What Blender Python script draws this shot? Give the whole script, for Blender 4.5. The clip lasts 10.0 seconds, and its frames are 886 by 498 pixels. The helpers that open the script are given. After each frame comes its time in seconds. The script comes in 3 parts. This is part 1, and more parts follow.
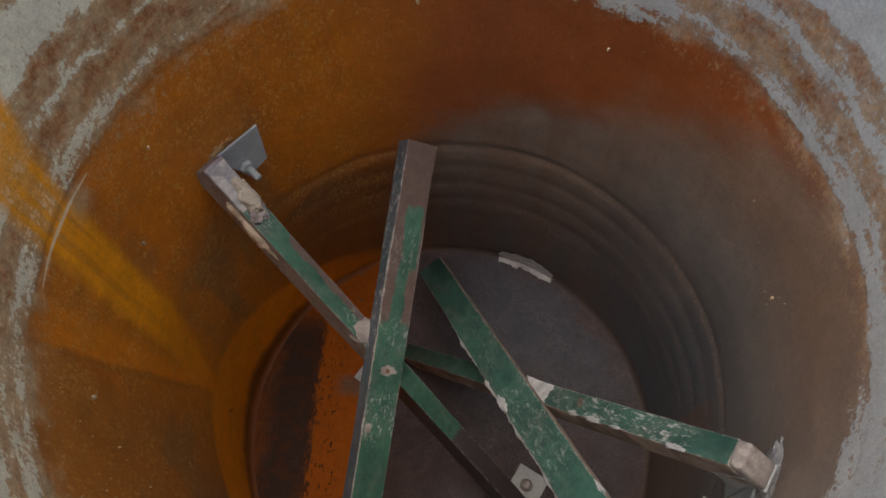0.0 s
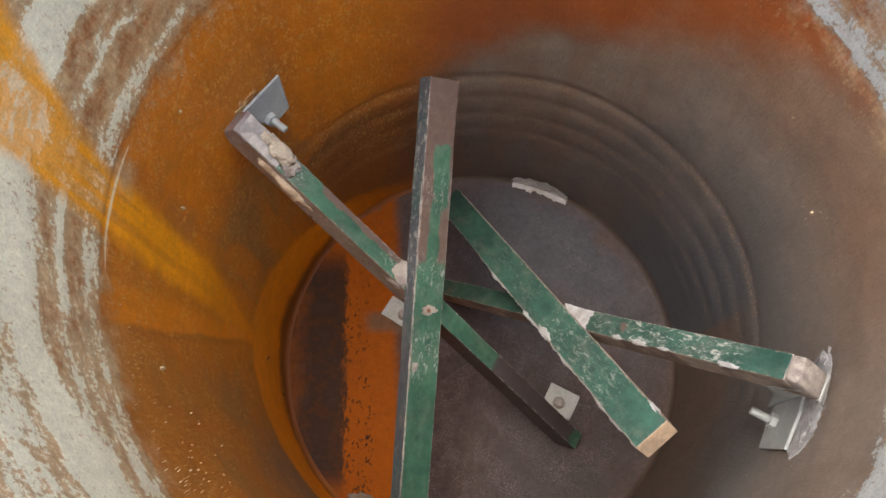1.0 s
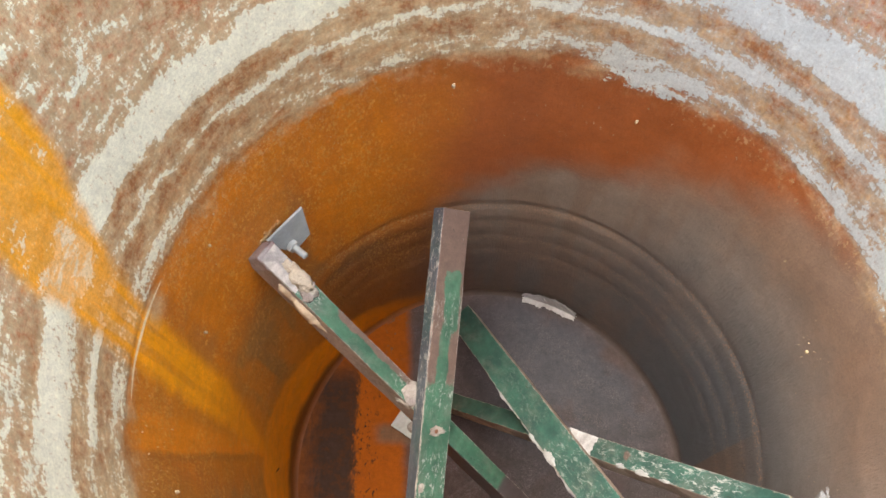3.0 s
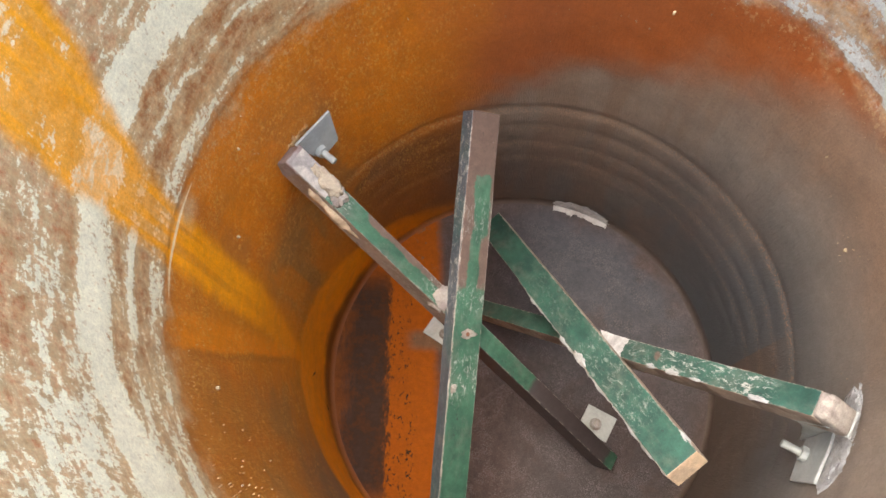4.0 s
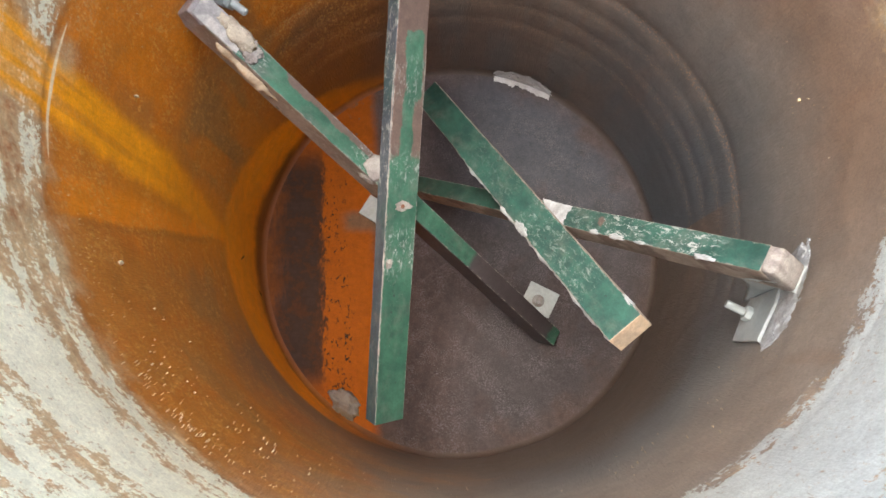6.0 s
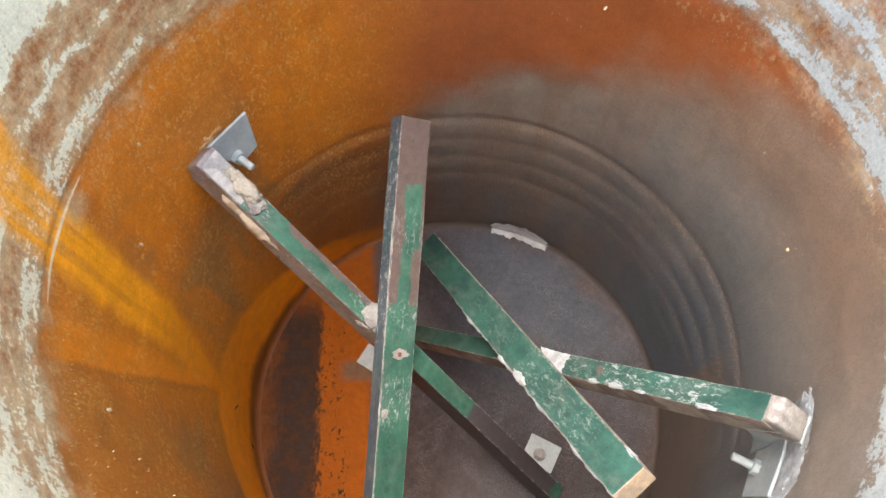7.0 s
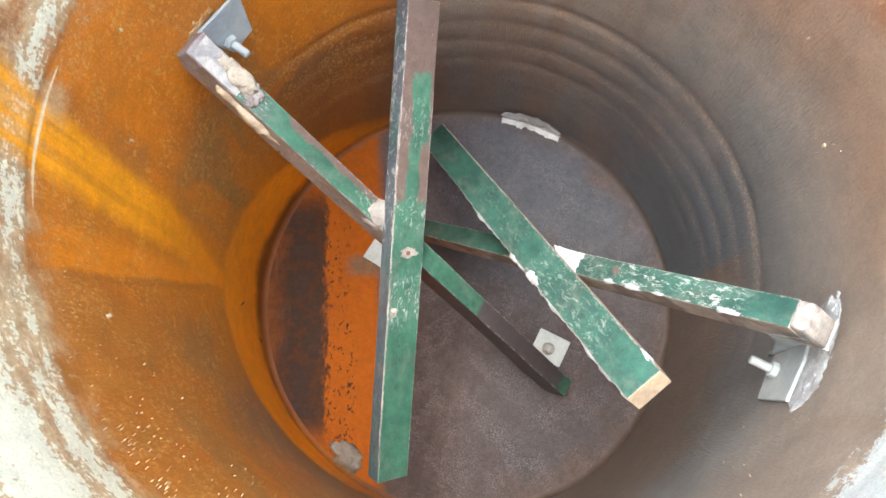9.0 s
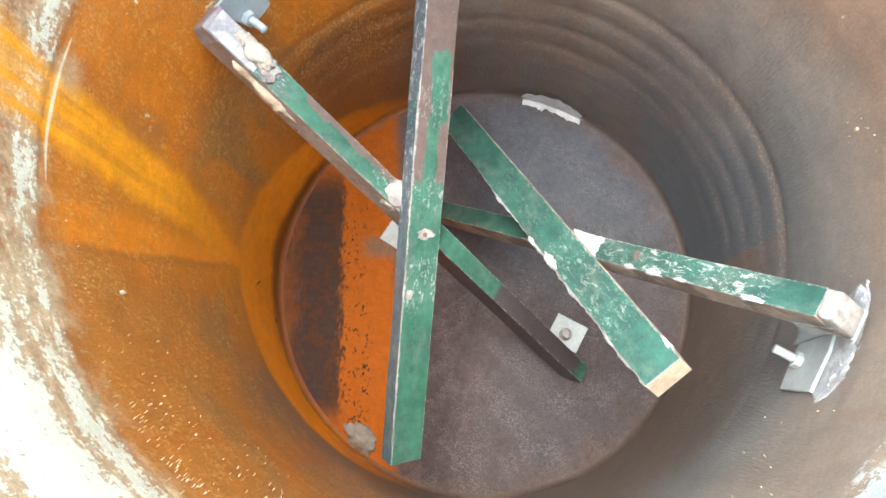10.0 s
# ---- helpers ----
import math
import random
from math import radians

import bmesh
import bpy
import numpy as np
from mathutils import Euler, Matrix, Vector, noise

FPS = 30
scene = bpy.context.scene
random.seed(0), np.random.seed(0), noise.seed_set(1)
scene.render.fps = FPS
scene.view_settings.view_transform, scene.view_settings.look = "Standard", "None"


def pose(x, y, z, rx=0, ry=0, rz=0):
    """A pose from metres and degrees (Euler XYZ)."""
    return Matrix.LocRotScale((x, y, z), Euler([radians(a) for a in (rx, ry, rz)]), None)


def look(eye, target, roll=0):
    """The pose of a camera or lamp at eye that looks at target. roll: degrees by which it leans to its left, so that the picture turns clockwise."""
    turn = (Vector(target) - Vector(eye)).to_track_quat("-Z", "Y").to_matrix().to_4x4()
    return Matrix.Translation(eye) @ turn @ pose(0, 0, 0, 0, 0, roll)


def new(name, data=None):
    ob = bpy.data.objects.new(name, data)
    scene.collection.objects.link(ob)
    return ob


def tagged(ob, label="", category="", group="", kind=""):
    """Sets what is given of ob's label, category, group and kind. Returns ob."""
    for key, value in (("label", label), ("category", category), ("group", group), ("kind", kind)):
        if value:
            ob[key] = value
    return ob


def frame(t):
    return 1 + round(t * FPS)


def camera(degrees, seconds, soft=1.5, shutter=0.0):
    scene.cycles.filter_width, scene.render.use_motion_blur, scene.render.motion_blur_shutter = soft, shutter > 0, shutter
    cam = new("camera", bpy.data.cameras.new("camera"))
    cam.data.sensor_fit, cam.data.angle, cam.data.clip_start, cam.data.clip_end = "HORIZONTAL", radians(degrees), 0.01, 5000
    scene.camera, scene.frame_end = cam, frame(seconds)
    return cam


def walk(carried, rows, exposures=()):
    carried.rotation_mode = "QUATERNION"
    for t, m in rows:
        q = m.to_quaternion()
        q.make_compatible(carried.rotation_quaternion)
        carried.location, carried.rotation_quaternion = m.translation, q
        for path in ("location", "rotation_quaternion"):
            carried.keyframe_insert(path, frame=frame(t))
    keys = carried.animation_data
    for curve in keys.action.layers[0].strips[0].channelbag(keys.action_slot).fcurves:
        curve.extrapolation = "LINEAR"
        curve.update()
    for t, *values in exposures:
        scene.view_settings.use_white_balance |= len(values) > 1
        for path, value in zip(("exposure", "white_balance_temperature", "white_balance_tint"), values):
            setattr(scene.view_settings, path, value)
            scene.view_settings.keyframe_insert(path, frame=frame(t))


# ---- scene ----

# camera: held over the open mouth of a steel drum, looking down into it
cam = camera(62.81, 10.0, soft=1.6)
PATH = [
    (0.0, 0.0117, -0.2023, 1.0531, 24.78, 0.40, 3.69),
    (0.5, -0.0125, -0.1961, 1.0483, 21.99, 0.64, 0.70),
    (1.0, -0.0487, -0.1808, 1.0634, 18.04, 0.45, -1.25),
    (1.5, -0.0499, -0.1715, 1.0787, 17.76, 0.96, -1.48),
    (2.0, -0.0469, -0.1624, 1.0767, 18.08, -0.35, -2.12),
    (2.5, -0.0462, -0.1517, 1.0968, 22.89, -0.48, -0.99),
    (2.7, -0.0447, -0.1541, 1.1065, 25.13, -0.10, -0.45),
    (3.8, -0.0400, -0.1676, 1.1129, 22.33, 3.52, 1.96),
    (4.0, -0.0420, -0.1709, 1.0999, 18.71, 3.56, 0.73),
    (4.5, -0.0505, -0.1661, 1.0553, 13.42, 3.98, 1.15),
    (5.0, -0.0458, -0.1712, 1.0416, 10.27, 3.53, -0.04),
    (5.2, -0.0455, -0.1712, 1.0412, 10.00, 3.35, -0.04),
    (6.3, -0.0288, -0.1911, 1.0373, 11.84, -1.14, -2.05),
    (6.5, -0.0325, -0.1873, 1.0378, 14.03, -1.23, -1.88),
    (7.0, -0.0270, -0.1918, 1.0388, 22.63, -0.10, -1.48),
    (7.5, -0.0281, -0.1902, 1.0385, 22.48, -0.08, -1.27),
    (8.0, -0.0267, -0.1920, 1.0394, 22.94, -0.95, -2.03),
    (8.5, -0.0353, -0.1798, 1.0298, 16.06, -1.01, -1.69),
    (9.0, -0.0326, -0.1697, 1.0096, 13.60, 0.20, -1.39),
    (9.5, -0.0278, -0.1638, 0.9990, 12.88, 0.23, -1.22),
    (10.0, -0.0323, -0.1696, 0.9987, 12.38, 1.35, -0.20),
]
EXPOSURES = [(0.0, 0.68, 6850, 12), (0.5, 1.27, 6850, 12), (1.0, 1.72, 7000, 11), (1.5, 1.8, 7000, 10), (2.0, 2.0, 7000, 10), (2.5, 2.27, 7150, 10), (4.0, 2.26, 7150, 10), (5.0, 2.2, 6900, 8), (6.5, 2.3, 6550, 6), (7.5, 2.55, 6500, 6), (9.0, 2.84, 6250, 3), (10.0, 3.05, 6050, 0)]
walk(cam, [(t, pose(*row)) for t, *row in PATH], EXPOSURES)

# light: bright overcast sky, a wide soft sun
world = bpy.data.worlds.new("overcast_sky")
scene.world = world
world.use_nodes = True
sky = world.node_tree.nodes.new("ShaderNodeTexSky")
sky.sky_type, sky.sun_disc = "NISHITA", False
sky.sun_elevation, sky.sun_rotation = radians(81), radians(-49)
sky.dust_density = 4.0
background = world.node_tree.nodes["Background"]
background.inputs["Strength"].default_value = 0.15
world.node_tree.links.new(sky.outputs[0], background.inputs["Color"])
sun = new("sun", bpy.data.lights.new("sun", "SUN"))
sun.data.energy, sun.data.angle, sun.data.color = 0.5, radians(110), (1.0, 0.95, 0.88)
sun.matrix_world = look((-0.35, 0.30, 3.0), (0, 0, 0))

# sizes of the drum
R = 0.286
RIM = 0.865
HOOP = 0.585


# ---- node helpers ----
class Nodes:
    """Builds shader nodes by plain calls; values may be numbers, colours or sockets."""

    def __init__(self, name):
        self.mat = bpy.data.materials.new(name)
        self.mat.use_nodes = True
        self.tree = self.mat.node_tree
        self.bsdf = self.tree.nodes["Principled BSDF"]
        coords = self.tree.nodes.new("ShaderNodeTexCoord")
        self.pos = coords.outputs["Object"]
        split = self.tree.nodes.new("ShaderNodeSeparateXYZ")
        self.tree.links.new(self.pos, split.inputs[0])
        self.x, self.y, self.z = split.outputs

    def put(self, socket, value):
        if isinstance(value, bpy.types.NodeSocket):
            self.tree.links.new(value, socket)
        elif isinstance(value, tuple) and len(value) == 3 and socket.type == "RGBA":
            socket.default_value = (*value, 1)
        else:
            socket.default_value = value

    def m(self, op, a, b=0.0, c=0.0):
        n = self.tree.nodes.new("ShaderNodeMath")
        n.operation = op
        for s, v in zip(n.inputs, (a, b, c)):
            self.put(s, v)
        return n.outputs[0]

    def add(self, a, b):
        return self.m("ADD", a, b)

    def sub(self, a, b):
        return self.m("SUBTRACT", a, b)

    def mul(self, a, b):
        return self.m("MULTIPLY", a, b)

    def most(self, a, b):
        return self.m("MAXIMUM", a, b)

    def step(self, v, lo, hi):
        """0 below lo, 1 above hi, smooth between; lo may be above hi."""
        n = self.tree.nodes.new("ShaderNodeMapRange")
        n.interpolation_type = "SMOOTHSTEP"
        flip = not isinstance(lo, bpy.types.NodeSocket) and lo > hi
        self.put(n.inputs["Value"], v)
        self.put(n.inputs["From Min"], hi if flip else lo)
        self.put(n.inputs["From Max"], lo if flip else hi)
        n.inputs["To Min"].default_value, n.inputs["To Max"].default_value = (1, 0) if flip else (0, 1)
        return n.outputs[0]

    def band(self, v, lo, hi, soft):
        return self.mul(self.step(v, lo - soft, lo + soft), self.step(v, hi + soft, hi - soft))

    def scaled(self, sx, sy, sz):
        n = self.tree.nodes.new("ShaderNodeMapping")
        self.put(n.inputs["Vector"], self.pos)
        n.inputs["Scale"].default_value = (sx, sy, sz)
        return n.outputs[0]

    def noise(self, scale, detail=4.0, rough=0.6, vec=None, warp=0.0):
        n = self.tree.nodes.new("ShaderNodeTexNoise")
        self.put(n.inputs["Vector"], vec or self.pos)
        n.inputs["Scale"].default_value, n.inputs["Detail"].default_value = scale, detail
        n.inputs["Roughness"].default_value, n.inputs["Distortion"].default_value = rough, warp
        return n.outputs["Fac"]

    def mix(self, fac, a, b):
        n = self.tree.nodes.new("ShaderNodeMix")
        n.data_type = "RGBA"
        self.put(n.inputs["Factor"], fac)
        self.put(n.inputs[6], a)
        self.put(n.inputs[7], b)
        return n.outputs[2]

    def tint(self, colour, value, low=0.7, high=1.25):
        """The colour made darker and lighter by a 0..1 value."""
        n = self.tree.nodes.new("ShaderNodeMapRange")
        self.put(n.inputs["Value"], value)
        n.inputs["From Min"].default_value, n.inputs["From Max"].default_value = 0.25, 0.75
        n.inputs["To Min"].default_value, n.inputs["To Max"].default_value = low, high
        v = self.tree.nodes.new("ShaderNodeVectorMath")
        v.operation = "SCALE"
        self.put(v.inputs[0], colour if isinstance(colour, bpy.types.NodeSocket) else tuple(colour))
        self.put(v.inputs["Scale"], n.outputs[0])
        return v.outputs[0]

    def done(self, colour, rough, height=None, strength=0.3, distance=0.001, metal=0.0, spec=0.5):
        self.put(self.bsdf.inputs["Base Color"], colour)
        self.put(self.bsdf.inputs["Roughness"], rough)
        self.put(self.bsdf.inputs["Metallic"], metal)
        self.bsdf.inputs["Specular IOR Level"].default_value = spec
        if height is not None:
            n = self.tree.nodes.new("ShaderNodeBump")
            n.inputs["Strength"].default_value, n.inputs["Distance"].default_value = strength, distance
            self.put(n.inputs["Height"], height)
            self.tree.links.new(n.outputs[0], self.bsdf.inputs["Normal"])
        return self.mat


# ---- materials ----
def drum_wall_material():
    """Inside of the drum: rust in several tones, a yellow run, worn chalky white paint above the upper hoop."""
    n = Nodes("rusty_drum_wall")
    deg = 180 / math.pi
    theta = n.mul(n.m("ARCTAN2", n.y, n.x), deg)          # 0 right, 90 far side
    phi = n.mul(n.m("ARCTAN2", n.y, n.mul(n.x, -1.0)), deg)  # 0 left, 90 far side
    big = n.noise(7.0, 3.0)
    mid = n.noise(28.0, 5.0, 0.65)
    small = n.noise(95.0, 4.0, 0.7)
    fine = n.noise(420.0, 3.0, 0.7)
    runs = n.noise(26.0, 3.0, 0.55, n.scaled(1, 1, 0.16))   # soft vertical streaks
    jag = n.sub(mid, 0.5)
    wide = n.sub(big, 0.5)
    # grey-brown stained steel, its base tone darker towards the bottom
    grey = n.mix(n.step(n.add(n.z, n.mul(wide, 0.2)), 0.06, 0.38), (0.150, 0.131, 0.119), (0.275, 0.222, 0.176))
    grey = n.mix(n.mul(n.step(n.add(runs, n.mul(n.step(theta, 30.0, 80.0), 0.12)), 0.5, 0.66), 0.40), grey, (0.20, 0.118, 0.072))
    # bluish sky reflection on the right side, painted into the wall colour
    cold_sheen = n.mul(n.step(n.add(theta, n.mul(wide, 40.0)), 62.0, 10.0), n.step(theta, -105.0, -65.0))
    cold_sheen = n.mul(cold_sheen, n.add(0.15, n.mul(n.step(n.add(n.z, n.mul(wide, 0.1)), 0.52, 0.34), 0.7)))
    warm = n.mul(n.band(n.add(theta, n.mul(wide, 30.0)), -15.0, 75.0, 18.0), n.step(n.add(n.z, n.mul(jag, 0.08)), 0.36, 0.52))
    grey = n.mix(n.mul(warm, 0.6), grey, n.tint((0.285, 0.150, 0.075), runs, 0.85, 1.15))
    grey = n.mix(cold_sheen, grey, n.mix(n.step(n.z, 0.2, 0.5), (0.094, 0.116, 0.138), (0.240, 0.235, 0.220)))
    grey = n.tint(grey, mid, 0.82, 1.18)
    # rust above a slanting line that falls towards the left side
    edge = n.add(n.sub(0.635, n.mul(theta, 0.0032)), n.add(n.mul(wide, 0.14), n.mul(jag, 0.03)))
    over = n.mul(n.step(n.sub(n.z, edge), -0.035, 0.05), n.step(theta, -25.0, 30.0))
    red = n.mix(n.step(n.add(phi, n.mul(wide, 40.0)), 95.0, 45.0), (0.335, 0.088, 0.018), (0.52, 0.150, 0.008))
    red = n.tint(red, n.add(n.mul(runs, 0.4), n.mul(mid, 0.6)), 0.82, 1.18)
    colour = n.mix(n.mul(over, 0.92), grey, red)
    # orange left side
    left = n.mul(n.step(n.add(phi, n.mul(wide, 60.0)), -95.0, -45.0), n.step(n.add(phi, n.mul(wide, 30.0)), 88.0, 58.0))
    orange = n.mix(n.step(phi, -22.0, 8.0), (0.41, 0.150, 0.020), (0.57, 0.180, 0.007))
    orange = n.mix(n.mul(n.step(runs, 0.45, 0.68), 0.7), orange, (0.43, 0.125, 0.010))
    orange = n.tint(orange, mid, 0.85, 1.15)
    colour = n.mix(left, colour, orange)
    # olive-brown and grey stain patches between the orange
    patch = n.mul(n.step(n.noise(9.0, 4.0, 0.6, None, 0.6), 0.50, 0.64), n.band(phi, -75.0, 62.0, 15.0))
    colour = n.mix(n.mul(patch, n.mul(n.step(n.z, 0.60, 0.36), 0.55)), colour, (0.270, 0.150, 0.052))
    silty = n.mul(n.step(n.add(n.z, n.mul(wide, 0.25)), 0.36, 0.16), n.step(n.add(phi, n.mul(jag, 16.0)), -16.0, -34.0))
    colour = n.mix(n.mul(silty, 0.7), colour, n.tint((0.175, 0.125, 0.090), mid, 0.8, 1.2))
    # olive curtain of drips beside the bracket
    drips = n.mul(n.band(n.add(phi, n.mul(jag, 14.0)), 9.0, 33.0, 4.0), n.band(n.add(n.z, n.mul(jag, 0.05)), 0.165, 0.37, 0.04))
    colour = n.mix(n.mul(drips, n.add(0.18, n.mul(n.step(runs, 0.44, 0.57), 0.5))), colour, n.tint((0.29, 0.175, 0.060), small, 0.75, 1.25))
    # dark brown patch low on the far left wall
    dark_low = n.mul(n.band(n.add(phi, n.mul(jag, 20.0)), 36.0, 82.0, 12.0), n.band(n.add(n.z, n.mul(wide, 0.05)), 0.02, 0.29, 0.05))
    colour = n.mix(n.mul(dark_low, 0.62), colour, (0.110, 0.056, 0.032))
    # broad warm fan round the runs, and a second orange streak that joins them low on the left side
    reach = n.step(n.z, 0.20, 0.62)
    rise = n.m("MAXIMUM", n.sub(n.z, 0.21), 0.0)
    bend = n.mul(jag, 2.4)
    glow = n.mul(n.band(n.add(phi, n.add(n.mul(jag, 10.0), n.mul(reach, 3.0))), -9.0, 9.0, 6.0), n.mul(n.step(n.z, 0.14, 0.24), n.step(n.z, 0.58, 0.40)))
    colour = n.mix(n.mul(glow, 0.55), colour, n.tint((0.56, 0.185, 0.008), runs, 0.8, 1.2))
    low = n.add(n.add(phi, bend), n.add(1.2, n.mul(rise, 27.0)))
    width = n.add(1.1, n.mul(rise, 5.0))
    fan = n.mul(n.step(n.sub(low, width), 2.0, -0.8), n.step(n.add(low, width), -0.5, 0.5))
    fan = n.mul(fan, n.mul(n.step(n.z, 0.15, 0.22), n.step(n.add(n.z, n.mul(jag, 0.06)), 0.60, 0.54)))
    colour = n.mix(n.mul(fan, 0.9), colour, n.tint((0.68, 0.215, 0.006), runs, 0.75, 1.2))
    under_line = n.mul(n.band(n.add(low, width), -1.5, -0.4, 0.5), n.mul(n.step(n.z, 0.2, 0.3), n.step(n.z, 0.56, 0.48)))
    colour = n.mix(n.mul(under_line, 0.28), colour, (0.17, 0.070, 0.018))
    # vivid rust at the foot of the wall on the left
    top = n.sub(0.182, n.mul(n.most(n.sub(n.m("ABSOLUTE", phi), 7.0), 0.0), 0.0025))
    foot = n.step(n.sub(n.add(n.z, n.mul(jag, 0.035)), top), 0.012, -0.010)
    colour = n.mix(n.mul(foot, n.step(n.m("ABSOLUTE", n.add(phi, 1.0)), 80.0, 40.0)), colour, n.tint((0.80, 0.270, 0.008), mid, 0.80, 1.14))
    sludge = n.mul(n.step(n.add(n.z, n.add(n.mul(jag, 0.03), n.mul(n.m("ABSOLUTE", n.sub(phi, 10.0)), 0.0009))), 0.062, 0.028), n.band(phi, -38.0, 66.0, 8.0))
    colour = n.mix(n.mul(sludge, 0.95), colour, n.tint((0.225, 0.070, 0.012), mid, 0.65, 1.3))
    # brown undercoat above the upper hoop
    upper = n.step(n.add(n.z, n.mul(jag, 0.10)), 0.56, 0.605)
    right = n.step(n.m("ABSOLUTE", theta), 110.0, 50.0)
    under = n.mix(n.step(mid, 0.42, 0.6), (0.30, 0.125, 0.048), (0.45, 0.30, 0.155))
    under = n.mix(n.mul(n.step(n.z, 0.70, 0.74), n.step(small, 0.40, 0.55)), under, (0.33, 0.11, 0.05))
    colour = n.mix(n.mul(upper, 0.85), colour, n.tint(under, small, 0.72, 1.28))
    # worn white paint left in belts round the drum
    smear = n.noise(10.0, 5.0, 0.60, n.scaled(1, 1, 3.2), 0.5)
    tears = n.noise(55.0, 5.0, 0.72, n.scaled(1, 1, 1.6), 0.3)
    grit = n.noise(300.0, 4.0, 0.75, n.scaled(1, 1, 0.5))
    zz = n.add(n.z, n.add(n.mul(wide, 0.022), n.mul(jag, 0.012)))
    belt = n.mul(n.band(n.add(zz, n.mul(n.step(phi, -10.0, -50.0), 0.03)), 0.680, 0.714, 0.013), n.add(0.42, n.mul(n.step(theta, 80.0, 110.0), 0.16)))
    second = n.mul(n.band(zz, 0.640, 0.652, 0.008), 0.26)
    third = n.mul(n.band(zz, 0.600, 0.612, 0.007), 0.16)
    tongue = n.mul(n.mul(n.band(n.add(theta, n.mul(jag, 14.0)), 54.0, 73.0, 4.0), n.band(n.add(n.z, n.mul(jag, 0.03)), 0.556, 0.60, 0.012)), 0.36)
    lip = n.mul(n.band(zz, 0.588, 0.600, 0.006), n.add(0.10, n.mul(n.mul(right, n.step(theta, 48.0, 26.0)), 0.18)))
    cool = n.mul(n.mul(right, n.step(theta, 55.0, 15.0)), n.mul(n.band(n.add(n.z, n.mul(n.step(theta, 10.0, -30.0), 0.03)), 0.575, 0.72, 0.02), 0.13))
    near = n.mul(n.step(n.y, -0.06, -0.20), n.mul(n.step(n.z, 0.54, 0.62), 0.15))
    level = n.add(n.mul(n.step(n.z, 0.565, 0.60), 0.25), n.mul(n.step(n.z, 0.70, 0.74), 0.06))
    low_right = n.mul(n.band(n.add(theta, n.mul(wide, 20.0)), -85.0, -14.0, 8.0), n.mul(n.band(n.add(n.z, n.mul(jag, 0.03)), 0.552, 0.70, 0.012), 0.24))
    for more in (belt, second, third, lip, cool, near, low_right, tongue):
        level = n.add(level, more)
    cover = n.add(level, n.add(n.mul(n.sub(smear, 0.5), 0.85), n.add(n.mul(n.sub(tears, 0.5), 1.0), n.mul(n.sub(grit, 0.5), 0.72))))
    paint = n.mul(n.step(cover, 0.40, 0.47), n.step(n.z, 0.53, 0.57))
    haze = n.mul(n.mul(n.step(cover, 0.04, 0.42), upper), 0.74)
    white = n.mix(right, (0.79, 0.765, 0.57), (0.53, 0.575, 0.56))
    colour = n.mix(haze, colour, n.tint(n.mix(right, (0.58, 0.46, 0.27), (0.43, 0.385, 0.31)), small, 0.8, 1.2))
    colour = n.mix(n.mul(paint, n.step(grit, 0.30, 0.42)), colour, n.tint(white, mid, 0.86, 1.08))
    # lime crumbs in the rust just under the hoop
    lower = n.mul(n.band(n.add(phi, n.mul(wide, 20.0)), -75.0, -6.0, 8.0), 0.09)
    crumbs = n.mul(n.step(n.add(n.z, n.add(lower, n.mul(jag, 0.10))), 0.47, 0.58), n.step(n.noise(260.0, 4.0, 0.8), 0.56, 0.64))
    crumbs = n.mul(crumbs, n.add(0.12, n.mul(n.step(theta, 100.0, 140.0), 0.88)))
    crumbs = n.most(crumbs, n.mul(n.mul(n.step(n.z, 0.545, 0.575), n.step(n.noise(150.0, 4.0, 0.75, n.scaled(1, 1, 0.6)), 0.56, 0.62)), 0.8))
    colour = n.mix(n.mul(crumbs, n.mul(n.sub(1.0, paint), 0.7)), colour, (0.52, 0.35, 0.18))
    sand = n.mul(n.step(n.noise(330.0, 3.0, 0.7), 0.52, 0.62), n.band(n.add(n.z, n.mul(jag, 0.01)), 0.284, 0.301, 0.005))
    for z0 in (0.238, 0.193, 0.149):
        crest = n.mul(n.step(n.noise(360.0, 3.0, 0.7), 0.50, 0.64), n.band(n.add(n.z, n.mul(jag, 0.01)), z0, z0 + 0.013, 0.006))
        sand = n.most(sand, n.mul(crest, 0.6))
    colour = n.mix(n.mul(sand, n.mul(n.step(n.add(theta, n.mul(jag, 20.0)), 152.0, 128.0), n.step(theta, -30.0, 0.0))), colour, n.mix(n.step(theta, 95.0, 115.0), (0.36, 0.25, 0.17), (0.46, 0.27, 0.11)))
    # yellow run from the mouth
    centre = n.add(n.mul(n.step(n.z, 0.16, 0.36), 3.0), n.mul(n.step(n.z, 0.58, 0.80), 4.5))
    spread = n.add(1.9, n.add(n.mul(n.step(n.z, 0.16, 0.40), 2.5), n.mul(n.step(n.z, 0.60, 0.78), 3.2)))
    away = n.m("ABSOLUTE", n.sub(n.add(phi, n.mul(jag, 3.6)), centre))
    run = n.step(n.sub(away, spread), 1.3, -1.5)
    streak = n.step(n.noise(70.0, 3.0, 0.55, n.scaled(1, 1, 0.05)), 0.46, 0.58)
    run = n.mul(run, n.sub(1.0, n.mul(streak, n.mul(n.step(n.z, 0.25, 0.55), n.add(0.22, n.mul(n.step(n.z, 0.68, 0.60), 0.22))))))
    run = n.mul(run, n.mul(n.step(n.z, 0.10, 0.24), n.sub(1.0, n.mul(n.step(n.z, 0.62, 0.70), n.mul(n.step(tears, 0.50, 0.58), n.mul(paint, 0.55))))))
